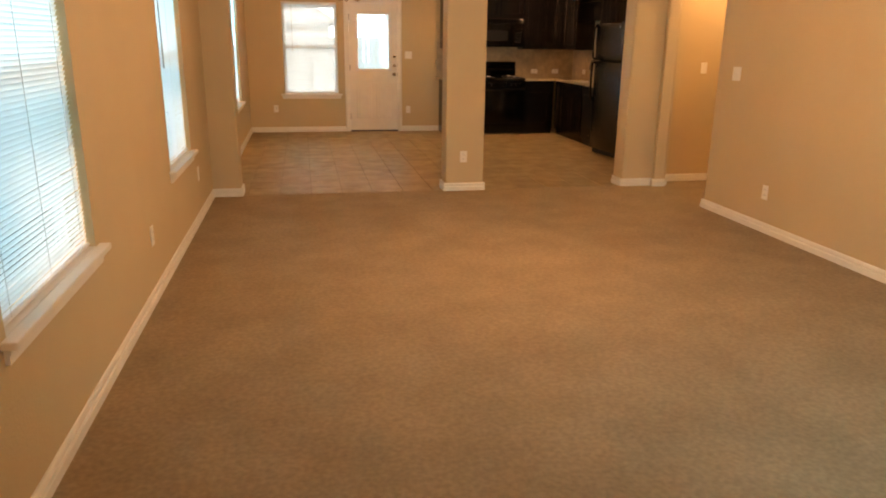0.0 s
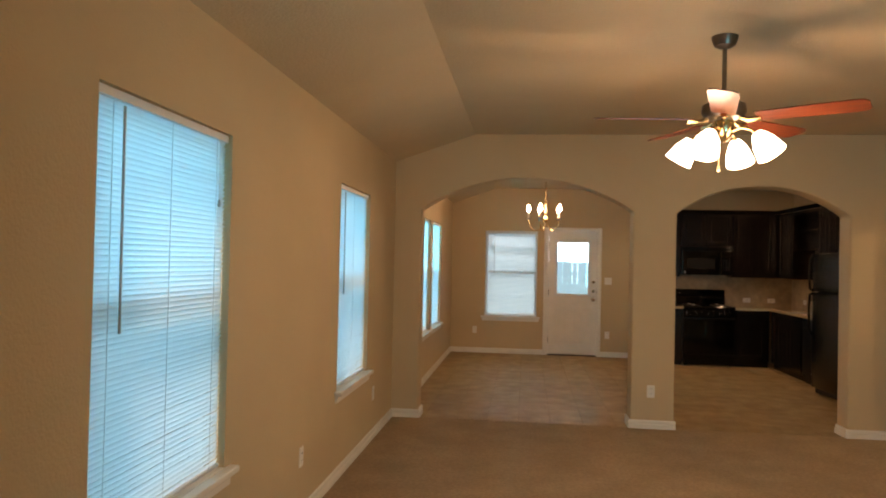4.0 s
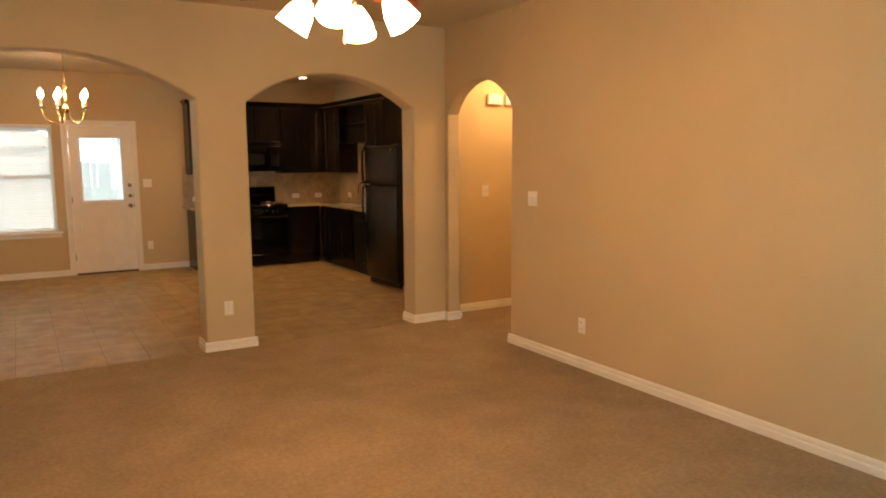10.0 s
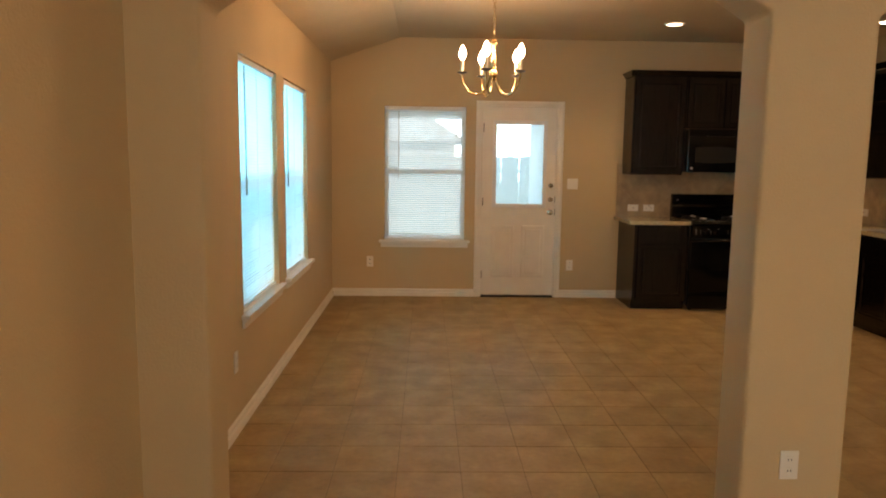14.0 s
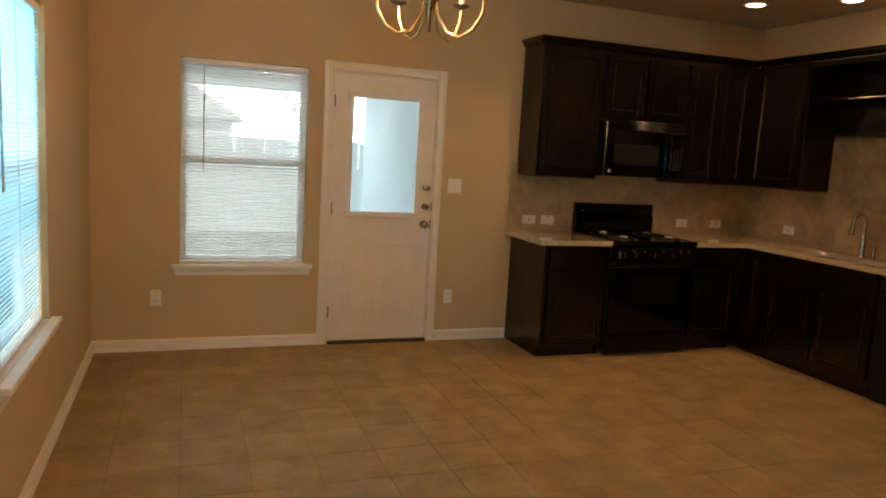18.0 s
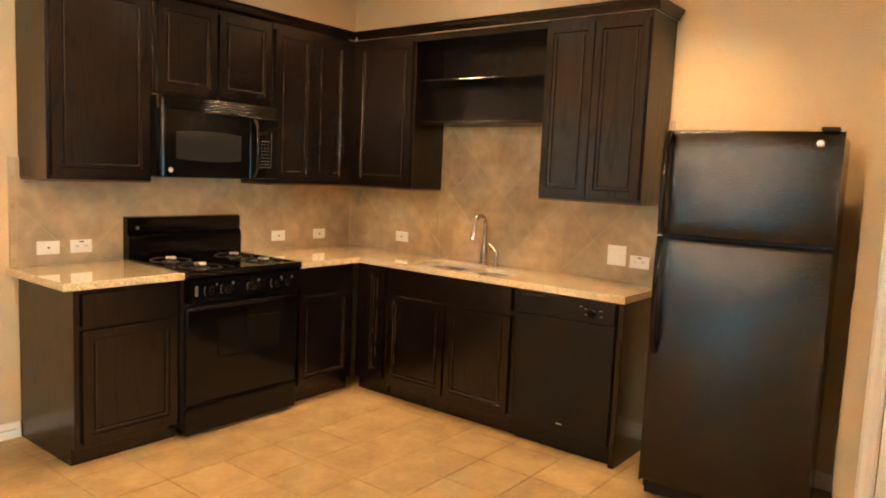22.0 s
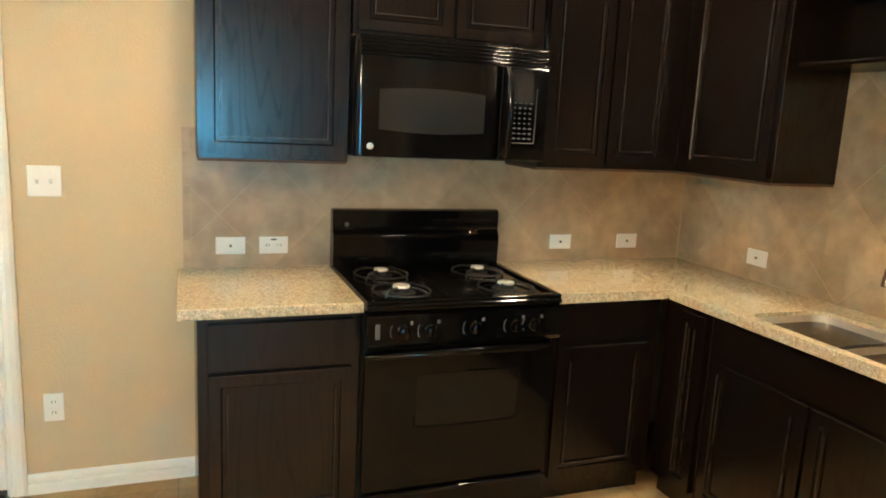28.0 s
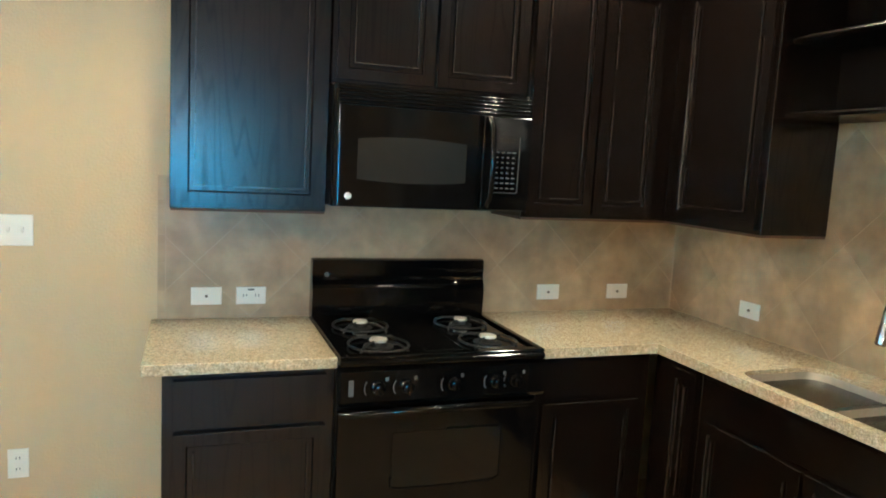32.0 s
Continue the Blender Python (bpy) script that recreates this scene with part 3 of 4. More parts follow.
me = slat_mesh(GX1 - GX0 - 0.008)
for i in range(60):
    piece("slat", me, slab, pose(GX0 + 0.004, 0.036, GZ0 + 0.008 + i * 0.0158, 6) @ Matrix.Diagonal((1, 0.55, 0.6, 1)))
knob(slab, 1.738, 0.945, 0.030, 0.012)
for z in (1.085, 1.235):
    knob(slab, 1.741, z, 0.024, 0.012)
part("strike_plate", box(1.790, 1.7955, -0.001, 0.012, 1.05, 1.12), M_BRONZE, back)
part("strike_plate", box(1.790, 1.7955, -0.001, 0.012, 0.91, 0.98), M_BRONZE, back)
part("threshold", box(1.0, 1.796, -0.03, 0.10, 0.0, 0.020, 0.004), M_SILL, back, "dark metal threshold")
for z in (0.25, 1.05, 1.85):
    part("hinge", tube([(1.002, 0.004, z - 0.045), (1.002, 0.004, z + 0.045)], 0.006, 8), M_NICKEL, back)

pantry = thing("door_2", pose(4.440, 8.33, 0, 0, 0, -90), "white six-panel pantry door, closed, with nickel knob", "door", kind="structure")
casing(pantry, 0.012, 0.768, 2.07)
part("jamb", box(0.001, 0.016, 0.0, 0.118, 0, 2.079), M_TRIM, pantry)
part("jamb", box(0.764, 0.779, 0.0, 0.118, 0, 2.079), M_TRIM, pantry)
part("jamb_head", box(0.016, 0.764, 0.0, 0.118, 2.064, 2.079), M_TRIM, pantry)
slab = part("door_slab", box(0.019, 0.761, 0.012, 0.047, 0.012, 2.061, 0.002, 1), M_TRIM, pantry)
pb = bmesh.new()
for a in (0.13, 0.44):
    for z0, z1 in ((0.22, 0.80), (0.95, 1.55), (1.68, 1.92)):
        raised_panel(pb, a, a + 0.22, z0, z1, 0.0119)
part("raised_panels", pb, M_TRIM, slab)
knob(slab, 0.085, 0.93, 0.028, 0.012)
part("strike_plate", box(0.014, 0.019, -0.001, 0.012, 0.90, 0.96), M_BRONZE, pantry)

# ---- kitchen cabinets ----


def panel_door(w, h, t=0.019, rail=0.055):
    """A recessed-panel cabinet door, front towards -y, foot at z 0."""
    bm = box(0, w, -t, 0, 0, h)
    front = min(bm.faces, key=lambda f: f.calc_center_median().y)
    bmesh.ops.inset_region(bm, faces=[front], thickness=0.004, depth=0.002)
    bmesh.ops.inset_region(bm, faces=[front], thickness=rail, depth=0.0)
    bmesh.ops.inset_region(bm, faces=[front], thickness=0.007, depth=-0.008)
    return bm


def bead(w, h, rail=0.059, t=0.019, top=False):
    """The thin edge around a door's recessed panel: foot and side strips in a lighter highlight colour."""
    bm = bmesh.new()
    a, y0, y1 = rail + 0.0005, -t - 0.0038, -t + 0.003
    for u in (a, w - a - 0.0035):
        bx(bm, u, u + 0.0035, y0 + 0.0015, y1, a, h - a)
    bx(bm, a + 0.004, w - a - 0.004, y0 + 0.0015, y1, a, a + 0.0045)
    # the lit top edge of base doors, put in as a lighter strip
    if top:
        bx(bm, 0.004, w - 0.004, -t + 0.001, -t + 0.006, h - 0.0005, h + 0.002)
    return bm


def drawer_front(w, h, t=0.019):
    bm = box(0, w, -t, 0, 0, h)
    front = min(bm.faces, key=lambda f: f.calc_center_median().y)
    bmesh.ops.inset_region(bm, faces=[front], thickness=0.010, depth=0.004)
    return bm


def put_front(parent, kind, x, z, w, h):
    if kind == "door":
        d = part("door", panel_door(w, h), M_ESP, parent)
        d.location = (x, -0.001, z)
        part("bead", bead(w, h, top=h < 0.8 and z < 0.2), M_EDGE, d, "edge around the panel, its highlight put in as lighter colour")
    else:
        d = part("drawer_front" if kind == "drawer" else "false_front", drawer_front(w, h), M_ESP, parent)
        d.location = (x, -0.001, z)
    return d


def cabinet(name, m, w, h, d, fronts, label, group, kick=0.0, foot=True):
    t = thing(name, m, label, "cabinet", group)
    part("body", box(0, w, 0, d, kick, h, 0.002, 1), M_ESP, t)
    if kick:
        part("toe_kick", box(0.002, w - 0.002, 0.045, d, 0.0, kick), M_ESP, t)
    else:
        part("bottom_panel", box(0.003, w - 0.003, 0.002, d, -0.009, -0.0005), M_UNDER, t, "unfinished brown underside")
    for f in fronts:
        put_front(t, *f)
    return t


def NORTH(x, z=0, front=11.38):
    return pose(x, front, z)


def EAST(y, z=0, front=4.372):
    return pose(front, y, z, 0, 0, -90)


BH, UZ, UH = 0.874, 1.38, 1.0
UFN, UFE = 11.67, 4.565
GB, GU = "base cabinets", "wall cabinets"
cabinet("base_cabinet", NORTH(2.503), 0.555, BH, 0.61, [("drawer", 0.035, 0.695, 0.49, 0.155), ("door", 0.035, 0.115, 0.49, 0.555)], "espresso wood base cabinet with one drawer beside the range", GB, 0.09)
cabinet("base_cabinet", NORTH(3.828), 0.517, BH, 0.61, [("drawer", 0.03, 0.715, 0.43, 0.135), ("door", 0.03, 0.125, 0.43, 0.56)], "espresso wood corner base cabinet beside the range", GB, 0.09)
cabinet("base_cabinet", EAST(11.375), 0.28, BH, 0.525, [("door", 0.11, 0.125, 0.155, 0.725)], "narrow espresso wood base cabinet in the corner", GB, 0.09)
cabinet("sink_cabinet", EAST(11.09), 0.98, BH, 0.525, [("false", 0.025, 0.735, 0.93, 0.125), ("door", 0.025, 0.125, 0.455, 0.575), ("door", 0.495, 0.125, 0.46, 0.575)], "espresso wood sink base cabinet with two doors", GB, 0.09)
end = tagged(part("end_panel", box(4.36, 4.89, 9.460, 9.492, 0, BH, 0.002, 1), M_ESP, None), "espresso wood end panel closing the dishwasher bay", "cabinet")

cabinet("wall_cabinet", NORTH(2.515, UZ, UFN), 0.543, UH, 0.33, [("door", 0.020, 0.02, 0.502, 0.94)], "tall espresso wall cabinet with visible oak grain", GU)
cabinet("wall_cabinet", NORTH(3.064, 1.855, UFN), 0.792, UH - 0.48, 0.33, [("door", 0.02, 0.015, 0.365, 0.475), ("door", 0.405, 0.015, 0.367, 0.475)], "short two-door espresso cabinet above the microwave", GU)
cabinet("wall_cabinet", NORTH(3.862, UZ, UFN), 0.735, UH, 0.33, [("door", 0.012, 0.02, 0.305, 0.94), ("door", 0.327, 0.02, 0.29, 0.94)], "espresso wall cabinet with two narrow doors", GU)
cabinet("wall_cabinet", EAST(11.668, UZ, UFE), 0.574, UH, 0.33, [("door", 0.073, 0.02, 0.481, 0.94)], "espresso corner wall cabinet beside the open shelves", GU)
cabinet("wall_cabinet", EAST(10.125, UZ, UFE), 0.622, UH, 0.33, [("door", 0.012, 0.02, 0.290, 0.94), ("door", 0.309, 0.02, 0.300, 0.94)], "two-door espresso wall cabinet over the counter end", GU)
shelf = thing("open_shelf_unit", EAST(11.093, 1.81, 4.715), "open dark wood shelf unit above the sink", "shelf")
part("back_panel", box(0, 0.966, 0.14, 0.178, 0.0, 0.567), M_ESP, shelf)
part("top_board", box(0, 0.966, -0.148, 0.139, 0.525, 0.567), M_ESP, shelf)
for z in (0.0, 0.265):
    bm = prism([(0.002, 0.139), (0.964, 0.139), (0.964, -0.085), (0.955, -0.10), (0.94, -0.108), (0.026, -0.108), (0.011, -0.10), (0.002, -0.085)], "z", z, z + 0.02)
    part("shelf_board", bm, M_ESP, shelf)
    part("nosing", tube([(0.02, -0.110, z + 0.010), (0.946, -0.110, z + 0.010)], 0.009, 8), M_ESP, shelf)
crown_prof = [(0.0, 0.0), (-0.010, 0.0), (-0.013, 0.012), (-0.021, 0.028), (-0.034, 0.040), (-0.038, 0.054), (0.0, 0.054)]
CZ = UZ + UH + 0.001
t = thing("crown_moulding", pose(0, 0, CZ), "espresso crown moulding along the wall cabinets", "moulding")
part("crown_run", prism([(UFN + u, v) for u, v in crown_prof], "x", 2.478, UFE), M_ESP, t)
part("crown_run", prism([(UFE + u, v) for u, v in crown_prof], "y", 9.466, UFN - 0.039), M_ESP, t)
part("crown_return", prism([(2.515 + u, v) for u, v in crown_prof], "y", UFN, 11.998), M_ESP, t)
part("crown_return", prism([(9.503 + u, v) for u, v in crown_prof], "x", UFE, 4.898), M_ESP, t)
part("crown_fill", box(2.515, 4.50, UFN, 11.998, 0.0, 0.012), M_ESP, t)

# ---- worktops, sink, tap ----
top_a = tagged(part("granite_worktop", box(2.442, 3.058, 11.338, 11.985, BH + 0.002, 0.914, 0.004, 2), M_GRANITE, None), "speckled yellow granite worktop beside the range", "countertop", "granite worktops")
SX0, SX1, SY0, SY1 = 4.388, 4.748, 10.235, 10.955
bm = bmesh.new()
outer = [(3.828, 11.985), (3.828, 11.338), (4.346, 11.338), (4.346, 9.455), (4.885, 9.455), (4.885, 11.985)]


def rounded(x0, x1, y0, y1, r, n=6):
    pts = []
    for cx, cy, a0 in ((x1 - r, y1 - r, 0), (x0 + r, y1 - r, 90), (x0 + r, y0 + r, 180), (x1 - r, y0 + r, 270)):
        pts += [(cx + r * math.cos(radians(a0 + 90 * i / n)), cy + r * math.sin(radians(a0 + 90 * i / n))) for i in range(n + 1)]
    return pts


def plate(bm, outer, hole, z0, z1):
    """A flat slab with one hole, from two outlines."""
    for z, up in ((z1, True), (z0, False)):
        vo = [bm.verts.new((x, y, z)) for x, y in outer]
        vh = [bm.verts.new((x, y, z)) for x, y in hole]
        es = [bm.edges.new((v[i], v[(i + 1) % len(v)])) for v in (vo, vh) for i in range(len(v))]
        bmesh.ops.triangle_fill(bm, use_beauty=True, edges=es)
        if up:
            keep = (vo, vh)
        else:
            for a, b in zip(keep, (vo, vh)):
                for i in range(len(a)):
                    bm.faces.new((a[i], a[(i + 1) % len(a)], b[(i + 1) % len(a)], b[i]))


plate(bm, outer, rounded(SX0, SX1, SY0, SY1, 0.07), BH + 0.002, 0.914)
tagged(part("granite_worktop", bm, M_GRANITE, None), "speckled yellow granite worktop with sink cut-out", "countertop", "granite worktops")
sink = thing("kitchen_sink", pose((SX0 + SX1) / 2, (SY0 + SY1) / 2, 0.899), "undermounted double-bowl stainless steel sink", "sink")


def bowl(y0, y1):
    bm = bmesh.new()
    rings = []
    for inset, z in ((0.0, 0.0), (0.003, -0.004), (0.014, -0.12), (0.05, -0.165), (0.12, -0.17)):
        pts = rounded(-0.178 + inset, 0.178 - inset, y0 + inset, y1 - inset, max(0.07 - inset * 0.3, 0.02))
        rings.append([bm.verts.new((x, y, z)) for x, y in pts])
    for a, b in zip(rings, rings[1:]):
        for i in range(len(a)):
            bm.faces.new((a[i], a[(i + 1) % len(a)], b[(i + 1) % len(a)], b[i]))
    bm.faces.new(rings[-1])
    return bm


for a, b in ((-0.358, -0.012), (0.012, 0.358)):
    bw = part("bowl", bowl(a, b), M_SINK, sink, "", True)
    part("drain", lathe([(0.045, 0), (0.045, 0.003), (0.03, 0.001)], 16, (0, (a + b) / 2, -0.169)), M_BRONZE, bw)
tap = thing("kitchen_faucet", pose(4.80, 10.645, 0.914), "brushed nickel gooseneck faucet with separate side lever", "faucet")
part("base", lathe([(0.027, 0), (0.027, 0.006), (0.022, 0.014), (0.0205, 0.03), (0.0235, 0.06), (0.0225, 0.085), (0.0175, 0.12), (0.0150, 0.155), (0.0140, 0.16)], 20), M_NICKEL, tap, "", True)
neck = [(0, 0, 0.15)] + [(-0.062 + 0.062 * math.cos(a), 0, 0.255 + 0.062 * math.sin(a)) for a in [math.pi * k / 12 for k in range(12)]] + [(-0.126, 0, 0.235)]
part("spout", tube(neck, 0.0135, 12), M_NICKEL, tap, "", True)
bm = lathe([(0.0145, 0.075), (0.0165, 0.06), (0.0185, 0.02), (0.0190, 0.004), (0.016, 0.0)], 16)
bmesh.ops.transform(bm, matrix=pose(-0.135, 0, 0.165, 0, 8), verts=bm.verts[:])
part("spray_head", bm, M_NICKEL, tap, "", True)
part("handle_body", lathe([(0.019, 0), (0.019, 0.006), (0.0145, 0.014), (0.0145, 0.06), (0.0155, 0.075), (0.011, 0.088), (0.004, 0.092)], 16, (0.012, -0.088, 0)), M_NICKEL, tap, "", True)
part("lever", tube([(0.012, -0.088, 0.082), (0.006, -0.066, 0.112), (0.0, -0.036, 0.138)], [0.0085, 0.007, 0.0055], 8), M_NICKEL, tap, "", True)

# ---- range ----
stove = thing("gas_range", NORTH(3.060), "black gas range with four burners and raised back guard", "stove")
W = 0.764
part("body", box(0, W, -0.02, 0.60, 0.05, 0.885, 0.004, 1), M_BLACK2, stove)
part("drawer_panel", box(0.004, W - 0.004, -0.045, -0.021, 0.02, 0.165, 0.008), M_BLACK, stove)
part("drawer_lip", tube([(0.012, -0.05, 0.172), (W / 2, -0.062, 0.176), (W - 0.012, -0.05, 0.172)], 0.009, 8), M_BLACK, stove)
odoor = part("oven_door", box(0.004, W - 0.004, -0.05, -0.021, 0.185, 0.725, 0.010, 3), M_BLACK, stove)
part("oven_window", box(0.20, W - 0.145, -0.0525, -0.0505, 0.43, 0.635), M_OVEN, odoor)
part("window_rim", tube([(0.20, -0.053, 0.47), (0.20, -0.053, 0.437), (0.225, -0.053, 0.428), (0.41, -0.053, 0.423), (0.59, -0.053, 0.428), (0.617, -0.053, 0.44), (0.619, -0.053, 0.60), (0.605, -0.053, 0.632), (0.40, -0.053, 0.637)], 0.0048, 8), M_BLACK, odoor, "", True)
part("oven_handle", tube([(0.02, -0.05, 0.715), (0.06, -0.078, 0.722), (W / 2, -0.088, 0.728), (W - 0.06, -0.078, 0.722), (W - 0.02, -0.05, 0.715)], 0.014, 10), M_BLACK, odoor, "", True)
part("control_panel", prism([(-0.090, 0.768), (-0.078, 0.752), (-0.021, 0.750), (-0.021, 0.884), (-0.058, 0.884), (-0.082, 0.872)], "x", 0.002, W - 0.002), M_BLACK, stove)
for u in (0.130, 0.232, 0.405, 0.568, 0.645):
    bm = lathe([(0.026, 0), (0.025, 0.008), (0.020, 0.012), (0.018, 0.030), (0.012, 0.032)], 18)
    bx(bm, -0.004, 0.004, -0.019, 0.019, 0.03, 0.040)
    bmesh.ops.transform(bm, matrix=pose(u, -0.087, 0.815, 90), verts=bm.verts[:])
    k = part("knob", bm, M_BLACK, stove, "", True)
    bm = tube([(u - 0.030 + 0.012 * math.cos(a) - 0.006, -0.0885, 0.815 + 0.024 * math.sin(a)) for a in [radians(110 + 14 * i) for i in range(11)]], 0.0017, 5)
    part("dial_mark", bm, M_KEY, k)
    part("dial_mark", box(u + 0.026, u + 0.036, -0.0880, -0.0855, 0.838, 0.850), M_KEY, k)
part("brand_plate", box(0.028, 0.045, -0.0895, -0.0865, 0.79, 0.845), M_KEY, stove)
ct = part("cooktop", box(-0.002, W + 0.002, -0.082, 0.53, 0.886, 0.912, 0.010, 3), M_BLACK, stove)
rimt = bmesh.new()
for x0, x1, y0, y1 in ((0.0, 0.024, -0.074, 0.53), (W - 0.024, W, -0.074, 0.53), (0.024, W - 0.024, -0.074, -0.035), (0.31, 0.46, -0.035, 0.52)):
    bx(rimt, x0, x1, y0, y1, 0.910, 0.924)
round_edges(part("cooktop_rim", rimt, M_BLACK, stove), 0.005)
for bxx, byy, s in ((0.17, 0.085, 1.1), (0.17, 0.38, 0.95), (0.60, 0.085, 1.1), (0.60, 0.38, 0.95)):
    b = part("burner", lathe([(0.05 * s, 0), (0.05 * s, 0.004), (0.032 * s, 0.006), (0.030 * s, 0.020), (0.026 * s, 0.021)], 20, (bxx, byy, 0.912)), M_IRON, stove, "black burner base", True)
    part("burner_cap", lathe([(0.029 * s, 0.021), (0.031 * s, 0.024), (0.029 * s, 0.030), (0.01, 0.031)], 20, (bxx, byy, 0.912)), M_STEEL, b, "worn grey burner cap", True)
    gb = bmesh.new()
    q = 0.135
    ring = [(bxx + 0.11 * math.cos(a), byy + 0.115 * math.sin(a), 0.922) for a in [2 * math.pi * i / 20 for i in range(21)]]
    tube(ring, 0.0045, 6, gb)
    for a in range(4):
        ca, sa = math.cos(radians(45 + 90 * a)), math.sin(radians(45 + 90 * a))
        tube([(bxx + 0.035 * ca, byy + 0.035 * sa, 0.937), (bxx + 0.08 * ca, byy + 0.08 * sa, 0.936), (bxx + 0.115 * ca, byy + 0.115 * sa, 0.923), (bxx + 0.122 * ca, byy + 0.122 * sa, 0.906)], 0.0045, 6, gb)
    part("grate", gb, M_IRON, stove, "black wire burner grate", True)
part("back_guard", prism([(0.535, 0.906), (0.60, 0.906), (0.60, 1.162), (0.575, 1.166), (0.553, 1.160), (0.548, 1.12), (0.552, 1.075), (0.540, 1.06), (0.532, 1.04)], "x", 0.0, W), M_BLACK, stove, "", True)
part("guard_badge", lathe([(0.010, 0), (0.010, 0.003), (0.006, 0.004)], 14, (0, 0, 0)), M_KEY, stove).matrix_basis = pose(0.06, 0.549, 1.10, 90)
for u in (0.05, W - 0.05):
    part("foot", lathe([(0.02, 0), (0.02, 0.02), (0.012, 0.05)], 10, (u, 0.02, 0)), M_BLACK2, stove)
    part("foot", lathe([(0.02, 0), (0.02, 0.02), (0.012, 0.05)], 10, (u, 0.55, 0)), M_BLACK2, stove)

# ---- microwave ----
mw = thing("microwave", NORTH(3.068, 1.405, 11.60), "black over-the-range microwave with vents and keypad", "microwave")
W, H = 0.784, 0.445
part("body", box(0, W, 0.03, 0.395, 0.0, H, 0.004, 1), M_BLACK2, mw)
front = [(0.0, 0.03), (0.0, 0.0), (0.003, -0.006), (0.010, -0.0105), (0.020, -0.012), (0.0205, -0.012), (0.5545, -0.012), (0.555, -0.012), (0.565, -0.0105), (0.572, -0.006), (0.575, 0.0), (0.575, 0.03)]
md = part("door", prism(front, "z", 0.006, H - 0.075), M_BLACK, mw, "", True)
wz = [(0.086 + 0.424 * i / 10, 0.106 - 0.011 * (1 - (i / 5 - 1) ** 2)) for i in range(11)] + [(0.51 - 0.424 * i / 10, 0.252 + 0.012 * (1 - (i / 5 - 1) ** 2)) for i in range(11)]
part("door_window", prism(wz, "y", -0.0145, -0.0125), M_MWGLASS, md, "dotted glass window, its grey a reflection put into the colour")
part("badge", lathe([(0.013, 0), (0.013, 0.004), (0.008, 0.005)], 18), M_STEEL, md, "round silver badge").matrix_basis = pose(0.055, -0.0122, 0.042, 90)
part("handle", tube([(0.60, -0.012, 0.02), (0.605, -0.040, 0.06), (0.608, -0.046, 0.19), (0.605, -0.040, 0.32), (0.60, -0.012, 0.36)], 0.013, 10), M_BLACK, mw, "", True)
part("left_trim", tube([(0.012, 0.0, 0.02), (0.012, 0.0, H - 0.02)], 0.011, 8), M_BLACK, mw, "", True)
kp = part("control_panel", box(0.578, W, -0.008, 0.03, 0.006, H - 0.075, 0.004, 2), M_BLACK, mw)
part("display", box(0.645, 0.715, -0.0095, -0.0082, 0.268, 0.292), material("amber_display", (0.012, 0.007, 0.004), 0.2), kp)
kb = bmesh.new()
for r_ in range(8):
    for c_ in range(4):
        if r_ in (0, 1, 2, 7) or c_ < 4:
            wkey = 0.009 if 2 < r_ < 7 else 0.014
            bx(kb, 0.636 + c_ * 0.023, 0.636 + c_ * 0.023 + wkey, -0.0095, -0.0082, 0.090 + r_ * 0.020, 0.090 + r_ * 0.020 + 0.005)
part("keypad_marks", kb, M_KEY, kp)
kr = tube([(0.626, -0.009, 0.075), (0.728, -0.009, 0.075), (0.733, -0.009, 0.080), (0.735, -0.009, 0.29)], 0.0015, 5)
part("keypad_rim", kr, M_KEY, kp)
for i in range(5):
    part("vent_slat", tube([(0.012, -0.004 - 0.001 * i, H - 0.066 + i * 0.0142), (W - 0.012, -0.004 - 0.001 * i, H - 0.066 + i * 0.0142)], 0.0058, 10), M_BLACK, mw, "", True)
part("vent_back", box(0.012, W - 0.012, 0.012, 0.029, H - 0.073, H - 0.001), M_BLACK2, mw)

# ---- dishwasher ----
dw = thing("dishwasher", EAST(10.105), "black built-in dishwasher with dial and door latch", "dishwasher")
W = 0.607
part("body", box(0.004, W - 0.004, 0.02, 0.52, 0.03, 0.868), M_BLACK2, dw)
part("door_panel", box(0.004, W - 0.004, -0.018, 0.019, 0.11, 0.745, 0.004, 2), M_BLACK2, dw)
part("kick_panel", box(0.01, W - 0.01, 0.03, 0.05, 0.0, 0.105), M_BLACK2, dw)
cp = part("control_panel", box(0.004, W - 0.004, -0.026, 0.019, 0.748, 0.866, 0.006, 2), M_BLACK2, dw)
part("latch_grip", box(0.05, 0.20, -0.036, -0.027, 0.838, 0.852, 0.003, 1), M_BLACK, cp)
part("vent", box(0.25, 0.36, -0.028, -0.0265, 0.846, 0.852), M_BLACK, cp)
bm = lathe([(0.026, 0), (0.026, 0.006), (0.016, 0.010), (0.015, 0.022)], 18)
bmesh.ops.transform(bm, matrix=pose(0.475, -0.0265, 0.805, 90), verts=bm.verts[:])
part("dial", bm, M_BLACK, cp, "", True)
for u, z in ((0.43, 0.82), (0.435, 0.79), (0.515, 0.82), (0.52, 0.79), (0.40, 0.83)):
    part("dial_mark", box(u, u + 0.018, -0.0275, -0.0265, z, z + 0.003), M_GREY, cp)
part("badge", box(0.30, 0.335, -0.0195, -0.0182, 0.16, 0.168), M_GREY, dw)

# ---- refrigerator ----
fr = thing("refrigerator", pose(4.138, 9.238, 0, 0, 0, -84), "black top-freezer refrigerator with pebbled doors", "refrigerator")
W = 0.716
part("cabinet_body", box(0.005, W - 0.005, 0.07, 0.55, 0.035, 1.725, 0.006, 2), M_FRIDGE, fr)


